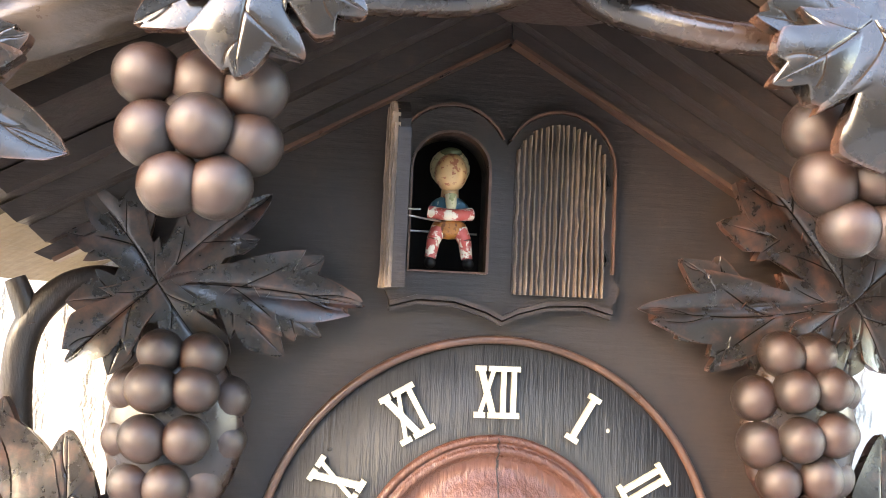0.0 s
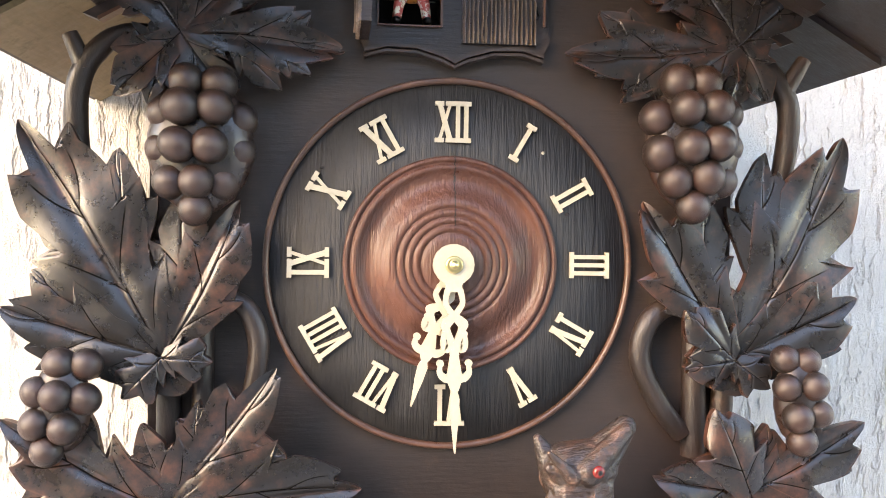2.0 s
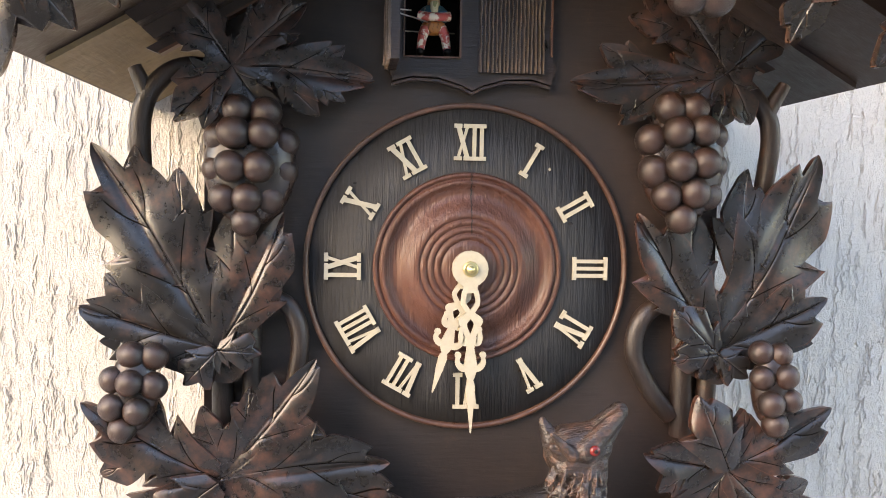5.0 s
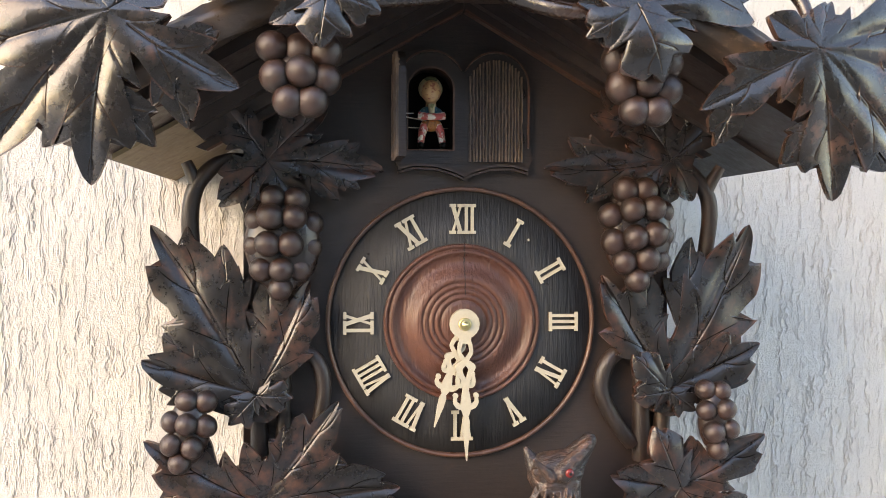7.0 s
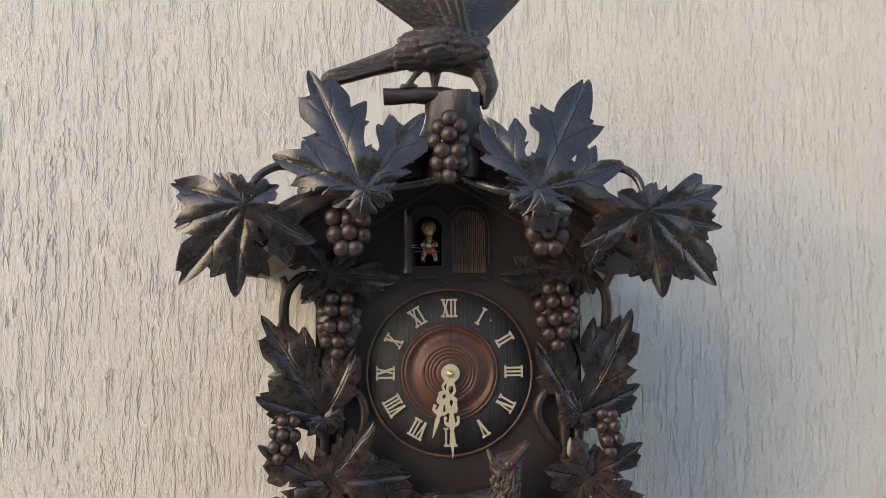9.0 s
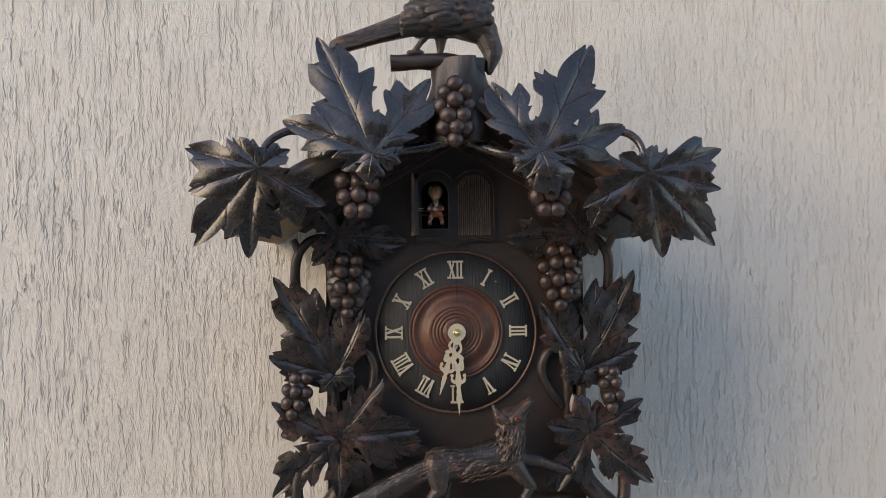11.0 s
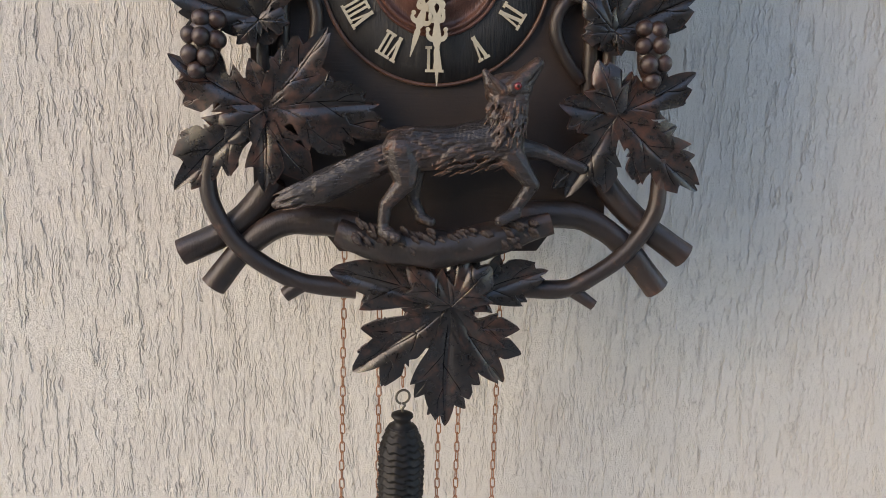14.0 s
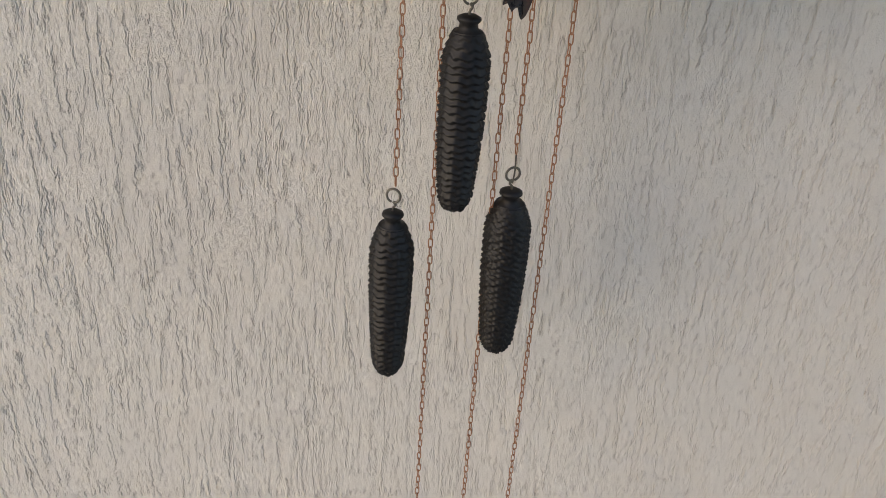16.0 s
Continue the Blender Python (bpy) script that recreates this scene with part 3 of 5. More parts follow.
def numeral(bm, text):
    """Roman numeral in bars with end serifs, upright at the origin, feet down: height 0.0197."""
    h, wide, thin = 0.0185, 0.0028, 0.0017
    steps = {"I": 0.0046, "V": 0.0098, "X": 0.0100}
    total = sum(steps[c] for c in text)
    x = -total / 2

    def bar(xa, za, xb, zb, w):
        ribbon(bm, [(xa, za), (xb, zb)], [w], -0.0016, 0)

    def serif(xc, z, w):
        bar(xc - w / 2 - 0.0008, z, xc + w / 2 + 0.0008, z, 0.0022)

    for c in text:
        w = steps[c]
        m = x + w / 2
        if c == "I":
            bar(m, -h / 2, m, h / 2, wide * 0.82)
            serif(m, h / 2, w * 0.85), serif(m, -h / 2, w * 0.85)
        elif c == "V":
            bar(x + 0.002, h / 2, m, -h / 2, wide)
            bar(x + w - 0.002, h / 2, m + 0.0004, -h / 2, thin)
            serif(x + 0.002, h / 2, 0.0036), serif(x + w - 0.002, h / 2, 0.003), serif(m, -h / 2, 0.002)
        else:
            bar(x + 0.002, h / 2, x + w - 0.002, -h / 2, wide)
            bar(x + w - 0.002, h / 2, x + 0.002, -h / 2, thin)
            for z in (h / 2, -h / 2):
                serif(x + 0.002, z, 0.0034), serif(x + w - 0.002, z, 0.0034)
        x += w


def lathe_disc(bm, x, z, r, y0=-0.00225, y1=0.0, n=10):
    a = [bm.verts.new((x + r * math.cos(2 * math.pi * k / n), y0, z + r * math.sin(2 * math.pi * k / n))) for k in range(n)]
    b = [bm.verts.new((v.co.x, y1, v.co.z)) for v in a]
    bm.faces.new(a)
    for k in range(n):
        bm.faces.new((a[k], b[k], b[(k + 1) % n], a[(k + 1) % n]))


for hour, text in enumerate("XII I II III IV V VI VII VIII IX X XI".split()):
    bm = bmesh.new()
    numeral(bm, text)
    a = -2 * math.pi * hour / 12
    if len(text) > 3:
        bmesh.ops.scale(bm, vec=(0.86, 1, 1), verts=bm.verts)
    if len(text) == 3:
        bmesh.ops.scale(bm, vec=(0.93, 1, 1), verts=bm.verts)
    bmesh.ops.transform(bm, matrix=Matrix.Translation((0, -0.0023, 1.6)) @ Matrix.Rotation(-a, 4, "Y") @ Matrix.Translation((0, 0, 0.0688)) @ Matrix.Diagonal((0.94, 1, 0.96, 1)), verts=bm.verts)
    bmesh.ops.recalc_face_normals(bm, faces=bm.faces)
    part("numeral", bm, BONE, dial, "raised cream bone roman numeral")


def hand(length, width, thick):
    """A fret-cut Black Forest hand that points down from the origin: crossed loops, a horned cross piece and a spear."""
    bm = bmesh.new()
    y0, y1 = -thick, 0.0
    n = 18
    a = [bm.verts.new((0.0098 * math.cos(2 * math.pi * k / n), y0, 0.0098 * math.sin(2 * math.pi * k / n))) for k in range(n)]
    b = [bm.verts.new((v.co.x, y1, v.co.z)) for v in a]
    bm.faces.new(a), bm.faces.new(b[::-1])
    for k in range(n):
        bm.faces.new((a[k], b[k], b[(k + 1) % n], a[(k + 1) % n]))
    w = width
    k = (length - 0.016) / 0.0735

    def strip(points, widths):
        ribbon(bm, [(p.x, p.z) for p in curve_through([(x, 0, -0.008 + (z + 0.008) * k) for x, z in points], 4)], widths, y0, y1)

    strip([(0, -0.006), (0, -0.010), (0, -0.013)], [0.010, 0.0075, 0.0085])
    for s in (-1, 1):
        strip([(s * 0.003, -0.012), (s * 0.55 * w, -0.0155), (s * 0.55 * w, -0.019), (-s * 0.1 * w, -0.0255), (-s * 0.5 * w, -0.030), (-s * 0.1 * w, -0.0375), (s * 0.1 * w, -0.043)], [0.0028, 0.0024, 0.003, 0.0028, 0.0034])
        strip([(s * 0.2 * w, -0.024), (s * 0.8 * w, -0.0275), (s * 0.6 * w, -0.031), (s * 0.1 * w, -0.0385)], [0.0016, 0.0022, 0.0028, 0.003])
        for z, reach, r in ((-0.0335, 0.75, 0.0013), (-0.0475, 1.0, 0.0018)):
            strip([(0, z - 0.003), (s * 0.5 * w, z - 0.0065), (s * reach * w, z - 0.004), (s * reach * w, z + 0.0005)], [0.0044, 0.0036, 0.0018])
            lathe_disc(bm, s * reach * w, -0.008 + (z + 0.0088) * k, r, y0 - 0.0006, y1)
    strip([(0, -0.040), (0, -0.047), (0, -0.0535), (0, -0.058), (0, -0.061)], [0.003, 0.0055, 0.0075, 0.005, 0.0024])
    strip([(0, -0.0595), (0, -0.064), (0, -0.072), (0, -0.0895)], [0.0024, 0.0048, 0.0040, 0.0006])
    bmesh.ops.recalc_face_normals(bm, faces=bm.faces)
    return bm


for name, length, width, turn, y in (("hour_hand", 0.0722, 0.0068, 16.0, -0.0105), ("minute_hand", 0.0895, 0.0068, -1.0, -0.0135)):
    bm = hand(length, width, 0.0017)
    bmesh.ops.transform(bm, matrix=Matrix.Translation((0, y, 1.6)) @ Matrix.Rotation(radians(turn), 4, "Y"), verts=bm.verts)
    part(name, bm, BONE, clock, "fret-cut cream bone " + name.replace("_", " "))
bm = bmesh.new()
lathe(bm, [(0.0042, -0.013), (0.0042, -0.0164), (0.0034, -0.0172), (0.0026, -0.0168), (0.0018, -0.017), (0.0016, -0.0195), (0.0, -0.0198)], (0, 0, 1.6), sides=24)
part("hand_nut", bm, BRASS, clock, "small brass hand nut")

# little doors
outline = [(-0.0465, 1.7095), (-0.043, 1.7015), (-0.0325, 1.7045), (-0.018, 1.704), (-0.006, 1.7005), (0.0, 1.6975), (0.006, 1.7005), (0.018, 1.704), (0.0325, 1.7045), (0.043, 1.7015), (0.0475, 1.7095), (0.0435, 1.716)]
crown = [(0.0215 + 0.0215 * math.cos(math.pi * i / 12), 1.757 + 0.0215 * math.sin(math.pi * i / 12)) for i in range(12)]
crown = [(x, z) for x, z in crown if x > 0.0015]
frame_line = outline + [(0.0435, 1.757)] + crown[1:] + [(0.0, 1.7645)] + [(-x, z) for x, z in crown[::-1][:-1]] + [(-0.0435, 1.757), (-0.0435, 1.716)]
part("door_frame", plate(frame_line, -0.0048, -0.0003, [OPENING]), BOARD, clock, "double-arched dark frame of the little doors")
bm = bmesh.new()
for dz, y, w in ((-0.0004, -0.0078, 0.0016), (-0.0026, -0.0062, 0.0014)):
    ribbon(bm, [(x * 1.01, z + dz) for x, z in outline[1:10]], [w], y, -0.0004)
bmesh.ops.recalc_face_normals(bm, faces=bm.faces)
part("frame_lip", bm, BOARD, clock)
arcs = [(0.0215 + 0.0222 * math.cos(math.pi * i / 14), 1.757 + 0.0222 * math.sin(math.pi * i / 14)) for i in range(13)]
for line in ([(0.0437, 1.716)] + arcs, [(-0.0437, 1.716)] + [(-x, z) for x, z in arcs], OPENING[1:] + OPENING[:2]):
    bm = bmesh.new()
    ribbon(bm, line, [0.0011, 0.0009, 0.0012, 0.0008], -0.0058, -0.0003)
    bmesh.ops.recalc_face_normals(bm, faces=bm.faces)
    part("frame_bead", bm, RIM, clock, "rubbed brown bead along the frame")
for s in (-1, 1):
    bm = bmesh.new()
    ribbon(bm, [(s * x, APEX - 0.0335 - FALL * x) for x in (0.001, 0.03, 0.06, 0.09, 0.12, 0.15, 0.165)], [0.0016, 0.001, 0.0018, 0.0011, 0.0017], -0.0068, -0.0003)
    bmesh.ops.recalc_face_normals(bm, faces=bm.faces)
    part("gable_bead", bm, RIM, clock, "rubbed brown bead under the gable")


def shutter(name, x0, x1, z0, spring, rise, seed, m, label):
    """An arched little door with narrow, uneven upright ridges, each a strip of its own on the backing."""
    rnd = random.Random(seed)
    back = plate(arch(x0, x1, z0, spring, rise), -0.0063, -0.0018)
    bmesh.ops.transform(back, matrix=m, verts=back.verts)
    door = part(name, back, BOARD, clock, label)
    n = 17
    w = (x1 - x0) / n
    c, r = (x0 + x1) / 2, (x1 - x0) / 2
    for i in range(n):
        b = bmesh.new()
        xa = x0 + i * w
        top = spring + rise * math.sqrt(max(0.0, 1 - ((xa + w / 2 - c) / r) ** 2)) - rnd.uniform(0, 0.0006)
        hgt = rnd.uniform(0.0014, 0.0032)
        slant = rnd.uniform(-0.0006, 0.0006)
        rows = []
        for k in range(13):
            z = z0 + (top - z0) * k / 12
            j = 0.0005 * noise.noise(Vector((i * 3.1, z * 160, seed))) + slant * (k / 12 - 0.5)
            e = hgt * (0.85 + 0.3 * noise.noise(Vector((i * 2.3, z * 240, seed + 5))))
            rows.append([b.verts.new(p) for p in ((xa + 0.10 * w + j, -0.0055, z), (xa + 0.34 * w + j, -0.0064 - e, z), (xa + 0.60 * w + j, -0.0064 - e * 0.9, z), (xa + w * 0.82 + j, -0.0055, z))])
        for a, d in zip(rows, rows[1:]):
            for k in range(3):
                b.faces.new((a[k], a[k + 1], d[k + 1], d[k]))
        b.faces.new(rows[-1])
        b.faces.new(rows[0][::-1])
        bmesh.ops.recalc_face_normals(b, faces=b.faces)
        bmesh.ops.transform(b, matrix=m, verts=b.verts)
        part("ridge", b, SHUTTER, door)
    return door


shut = shutter("right_door", 0.0035, 0.0400, 1.7065, 1.7575, 0.0165, 4, Matrix(), "closed arched shutter with carved upright ridges")
for z in (1.722, 1.752):
    bm = bmesh.new()
    ribbon(bm, [(0.0398, z - 0.003), (0.0412, z - 0.001), (0.0398, z + 0.003)], [0.0008], -0.0072, -0.0045)
    bmesh.ops.recalc_face_normals(bm, faces=bm.faces)
    part("hinge_pin", bm, IRON, shut)
shutter("left_door", 0.0, 0.036, 1.7065, 1.7575, 0.0165, 9, Matrix.Translation((-0.0395, -0.0045, 0)) @ Matrix.Rotation(radians(-89), 4, "Z"), "open arched shutter swung out on its hinge")
bm = bmesh.new()
tube(bm, [(-0.018, 0.012, 1.7345), (-0.03, -0.008, 1.7335), (-0.0415, -0.019, 1.734), (-0.0425, -0.0195, 1.7355), (-0.034, -0.014, 1.7365)], [0.0004], 6)
tube(bm, [(-0.036, 0.01, 1.7305), (-0.008, 0.012, 1.7305)], [0.0004], 6)
part("door_wire", bm, WIRE, clock, "bent bright wire that pulls the door")

# painted wooden figurine in the opening
def chipped(name, coat, under, share, scale):
    """Old brushed paint, chipped through in small sharp flakes."""
    m, t, b = material(name)
    n = noise_at(t, mapped(t, (1, 1, 1)), scale, 4, 0.6)
    t.links.new(mix(t, ramp(t, n, [(share - 0.03, grey(0)), (share + 0.03, grey(1))]), under, coat), b.inputs["Base Color"])
    b.inputs["Roughness"].default_value = 0.4
    bumped(t, b, n, 0.4, 0.0005)
    return m


SKIN = chipped("chipped_flesh_paint", (0.75, 0.42, 0.2), (0.5, 0.14, 0.07), 0.42, 330)
BLUE = chipped("chipped_blue_paint", (0.035, 0.15, 0.2), (0.66, 0.6, 0.46), 0.36, 480)
PINK = chipped("chipped_red_paint", (0.8, 0.68, 0.52), (0.62, 0.1, 0.075), 0.53, 300)
CREAM = chipped("chipped_cream_paint", (0.74, 0.62, 0.36), (0.32, 0.3, 0.12), 0.44, 330)
RUST = chipped("chipped_orange_paint", (0.5, 0.17, 0.04), (0.2, 0.06, 0.02), 0.45, 400)
bm = bmesh.new()


def slot(index, before):
    for f in list(bm.faces)[before:]:
        f.material_index = index


def figure_part(index, make):
    bm.faces.ensure_lookup_table()
    before = len(bm.faces)
    make()
    bm.faces.ensure_lookup_table()
    slot(index, before)


FY = 0.006
figure_part(0, lambda: ball(bm, (-0.0205, FY - 0.001, 1.7540), 0.0070, (0.96, 0.95, 1.12)))
figure_part(3, lambda: ball(bm, (-0.0205, FY + 0.0034, 1.7565), 0.0075, (1.1, 0.95, 1.08)))
figure_part(4, lambda: ball(bm, (-0.0205, FY + 0.0005, 1.7622), 0.0045, (1.0, 0.9, 0.5)))
figure_part(0, lambda: ball(bm, (-0.0203, FY - 0.0064, 1.7538), 0.0011, (0.9, 1, 1.5), 8, 6))
figure_part(0, lambda: tube(bm, [(-0.0205, FY, 1.748), (-0.0205, FY, 1.741)], [0.0034, 0.004], 10))
figure_part(1, lambda: ball(bm, (-0.0205, FY, 1.7385), 0.0078, (1.08, 0.7, 0.82)))
figure_part(3, lambda: tube(bm, [(-0.0205, FY - 0.0042, 1.7445), (-0.0205, FY - 0.0058, 1.7385)], [0.0026, 0.0020], 8))
figure_part(2, lambda: tube(bm, [(-0.0290, FY - 0.004, 1.7375), (-0.0205, FY - 0.0065, 1.7365), (-0.0120, FY - 0.004, 1.7375)], [0.0026, 0.0023, 0.0026], 10))
figure_part(6, lambda: ball(bm, (-0.0205, FY - 0.002, 1.7315), 0.0070, (1.05, 0.7, 0.62)))
for s in (-1, 1):
    figure_part(2, lambda: tube(bm, [(-0.0205 + s * 0.0042, FY - 0.003, 1.731), (-0.0205 + s * 0.0062, FY - 0.004, 1.7265)], [0.0032, 0.0028], 10))
    figure_part(2, lambda: tube(bm, [(-0.0205 + s * 0.0062, FY - 0.004, 1.7265), (-0.0205 + s * 0.0072, FY - 0.0045, 1.7195)], [0.0027, 0.0023], 10))
    figure_part(5, lambda: ball(bm, (-0.0205 + s * 0.0075, FY - 0.0058, 1.7175), 0.0028, (0.85, 1.4, 0.8), 10, 7))
GREEN = plain("chipped_green_paint", (0.1, 0.11, 0.05), 0.5, vary=0.6)
part("figurine", bm, [SKIN, BLUE, PINK, CREAM, GREEN, IRON, RUST], clock, "chipped painted wooden musician figure")
# stand coloured near-black like the inside behind it
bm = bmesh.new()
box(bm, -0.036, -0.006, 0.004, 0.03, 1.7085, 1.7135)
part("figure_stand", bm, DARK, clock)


# ---- vine carving ----
def stems(name, runs, mat=BRANCH, rough=0.08, sides=12, label=""):
    for points, radii in runs:
        bm = bmesh.new()
        tube(bm, points, radii, sides, 6, rough)
        part(name, bm, mat, clock, label)


def bunch(name, places, y, r, core, mat=GRAPE, label="bunch of round carved grapes", seed=0):
    """A bunch: a core, and each grape as a piece of it. places: (x, z, depth in front)."""
    rnd = random.Random(seed)
    cx = sum(p[0] for p in places) / len(places)
    zs = [p[1] for p in places]
    b = bmesh.new()
    ball(b, (cx, y + r * 0.55, (min(zs) + max(zs)) / 2), 1.0, (core * 1.4, r * 1.35, (max(zs) - min(zs)) / 2 + r * 0.35))
    body = part(name, b, mat, clock, label)
    for x, z, d in places:
        g = new("grape", GRAPE_MESH)
        g.parent = body
        k = r * rnd.uniform(1.05, 1.17)
        g.location, g.scale = (x, y - d, z), (k, k, k * rnd.uniform(0.97, 1.08))
        g.rotation_euler = (rnd.uniform(-0.4, 0.4), rnd.uniform(-3, 3), rnd.uniform(-0.4, 0.4))
    return body


gb = bmesh.new()
ball(gb, (0, 0, 0), 1.0, u=20, v=14)
GRAPE_MESH = finish("grape", gb, GRAPE)

# roof: two large upper leaves and two outer ones on the gable front
RY = -0.098
vine_leaf("roof_leaf", clock, (-0.1970, RY - 0.012, 1.7713), [(-0.2700, 1.7919, 0.23, 2.4, 0), (-0.2445, 1.7993, 0.28, 1.6, 0.45), (-0.2228, 1.8017, 0.28, 2, 0), (-0.2023, 1.7998, 0.32, 1.6, 0.2), (-0.1669, 1.7893, 0.32, 2, 0), (-0.1330, 1.7351, 0.21, 2.8, 0),
          (-0.1431, 1.7645, 0.28, 1.6, 0.5), (-0.1591, 1.7126, 0.26, 1.6, 0.45), (-0.2095, 1.6830, 0.21, 3, 0), (-0.2324, 1.7021, 0.26, 1.6, 0.45), (-0.1763, 1.7032, 0.26, 1.6, 0.4), (-0.2630, 1.6956, 0.2, 2.6, 0),
          (-0.2631, 1.7207, 0.26, 1.6, 0.5), (-0.2669, 1.7489, 0.24, 2.2, 0)],
          ROOF_LEAF, "large glossy carved vine leaf at the eaves", 0.005, 1)
vine_leaf("roof_leaf", clock, (0.1868, RY - 0.012, 1.7636), [(0.2672, 1.7881, 0.23, 2.4, 0), (0.2289, 1.7906, 0.28, 1.6, 0.4), (0.1974, 1.7919, 0.3, 2, 0), (0.1586, 1.7821, 0.32, 2, 0), (0.1222, 1.7290, 0.21, 2.8, 0), (0.1406, 1.7502, 0.28, 1.6, 0.5),
          (0.1309, 1.7090, 0.24, 1.6, 0.6), (0.2029, 1.6781, 0.21, 3, 0), (0.1695, 1.6990, 0.26, 1.6, 0.45), (0.2347, 1.6958, 0.26, 1.6, 0.4), (0.2587, 1.6896, 0.2, 2.6, 0), (0.2589, 1.7153, 0.26, 1.6, 0.5),
          (0.2635, 1.7470, 0.24, 2.2, 0)],
          ROOF_LEAF, "large glossy carved vine leaf at the eaves", 0.005, 2)
vine_leaf("roof_leaf", clock, (-0.0872, RY - 0.012, 1.7838), [(-0.1428, 1.9087, 0.2, 3, 0), (-0.0846, 1.8747, 0.24, 1.6, 0.4), (-0.1450, 1.8636, 0.25, 1.6, 0.5), (-0.1763, 1.8196, 0.21, 2.8, 0), (-0.1463, 1.8337, 0.28, 1.6, 0.4), (-0.1501, 1.7811, 0.27, 1.6, 0.45),
          (-0.0274, 1.8631, 0.21, 2.8, 0), (-0.0618, 1.8609, 0.26, 1.6, 0.4), (-0.0297, 1.8267, 0.28, 1.6, 0.4), (-0.0557, 1.7912, 0.32, 2, 0), (-0.0590, 1.7735, 0.38, 2, 0), (-0.0911, 1.7545, 0.48, 2, 0),
          (-0.1172, 1.7678, 0.22, 2, 0)],
          ROOF_LEAF, "large glossy carved vine leaf on the gable", 0.005, 3)
vine_leaf("roof_leaf", clock, (0.0788, RY - 0.012, 1.7837), [(0.1396, 1.9003, 0.2, 3, 0), (0.0776, 1.8692, 0.24, 1.6, 0.4), (0.1405, 1.8546, 0.25, 1.6, 0.5), (0.1688, 1.8123, 0.21, 2.8, 0), (0.1401, 1.8290, 0.28, 1.6, 0.4), (0.1465, 1.7820, 0.27, 1.6, 0.45),
          (0.0283, 1.8590, 0.21, 2.8, 0), (0.0609, 1.8568, 0.26, 1.6, 0.4), (0.0282, 1.8120, 0.28, 1.6, 0.4), (0.0475, 1.7846, 0.32, 2, 0), (0.0511, 1.7648, 0.38, 2, 0), (0.0958, 1.7418, 0.48, 2, 0),
          (0.1134, 1.7765, 0.22, 2, 0)],
          ROOF_LEAF, "large glossy carved vine leaf on the gable", 0.005, 4)
stems("roof_stem", [([(-0.001, RY + 0.016, 1.808), (-0.020, RY + 0.028, 1.7985), (-0.052, RY + 0.024, 1.7925), (-0.085, RY + 0.008, 1.786)], [0.007, 0.0058, 0.0052, 0.004]),
                    ([(0.001, RY + 0.016, 1.808), (0.016, RY + 0.026, 1.7985), (0.047, RY + 0.012, 1.786), (0.077, RY + 0.004, 1.784)], [0.007, 0.0058, 0.0052, 0.004]),
                    ([(-0.15, RY + 0.014, 1.808), (-0.171, RY + 0.006, 1.809), (-0.19, RY, 1.796), (-0.1965, RY - 0.008, 1.772)], [0.0035, 0.0042, 0.004, 0.003]),
                    ([(0.145, RY + 0.014, 1.806), (0.168, RY + 0.006, 1.806), (0.182, RY, 1.793), (0.1855, RY - 0.008, 1.768)], [0.0035, 0.0042, 0.004, 0.003])], ROOF_LEAF, 0.03, label="smooth curved vine stem")
stems("roof_log", [([(s * 0.02, RY + 0.022, 1.838), (s * 0.08, RY + 0.02, 1.806), (s * 0.15, RY + 0.016, 1.772), (s * 0.21, RY + 0.018, 1.738)], [0.009, 0.011, 0.0115, 0.0105]) for s in (-1, 1)], LOG, 0.45, 20, "carved bark log along the gable edge")
hang = [(-0.0145, 0.013, 0.0), (0.014, 0.011, 0.0), (0.0, 0.012, -0.002), (-0.0125, -0.003, 0.001), (0.001, -0.001, 0.006), (0.0135, -0.004, 0.0), (-0.006, -0.0165, 0.003), (0.0065, -0.0165, 0.003)]
bunch("bunch", [(-0.102 + x, 1.746 + z, d) for x, z, d in hang], RY + 0.006, 0.0083, 0.011, seed=1)
bunch("bunch", [(0.0905 + x, 1.745 + z, d) for x, z, d in hang], RY + 0.006, 0.0083, 0.011, seed=2)
top = [(0.0, 0.028, 0.004), (-0.0095, 0.02, 0.0), (0.0095, 0.021, 0.0), (-0.013, 0.007, -0.002), (0.0, 0.012, 0.006), (0.0125, 0.007, -0.002), (-0.0065, -0.004, 0.005), (0.008, -0.004, 0.004), (-0.0105, -0.015, 0.0), (0.0015, -0.0155, 0.006), (0.0105, -0.015, 0.0), (0.0, -0.0275, 0.003)]
bunch("bunch", [(-0.0045 + x, 1.826 + z, d) for x, z, d in top], RY + 0.0, 0.0078, 0.012, seed=3)
bm = bmesh.new()
tube(bm, [(0.002, -0.066, 1.80), (0.003, -0.066, 1.84), (0.003, -0.063, 1.887)], [0.034, 0.030, 0.026], 18, 6, 0.4, 0.6)
part("ridge_stump", bm, BRANCH, clock, "carved tree stump on the roof ridge")
stems("perch_log", [([(-0.068, -0.06, 1.8855), (-0.02, -0.062, 1.886), (0.034, -0.06, 1.882)], [0.0085, 0.0085, 0.006])], BRANCH, 0.3, 12, "short cut log under the bird")

# upper leaves on the board, below the roof
BY = -0.013
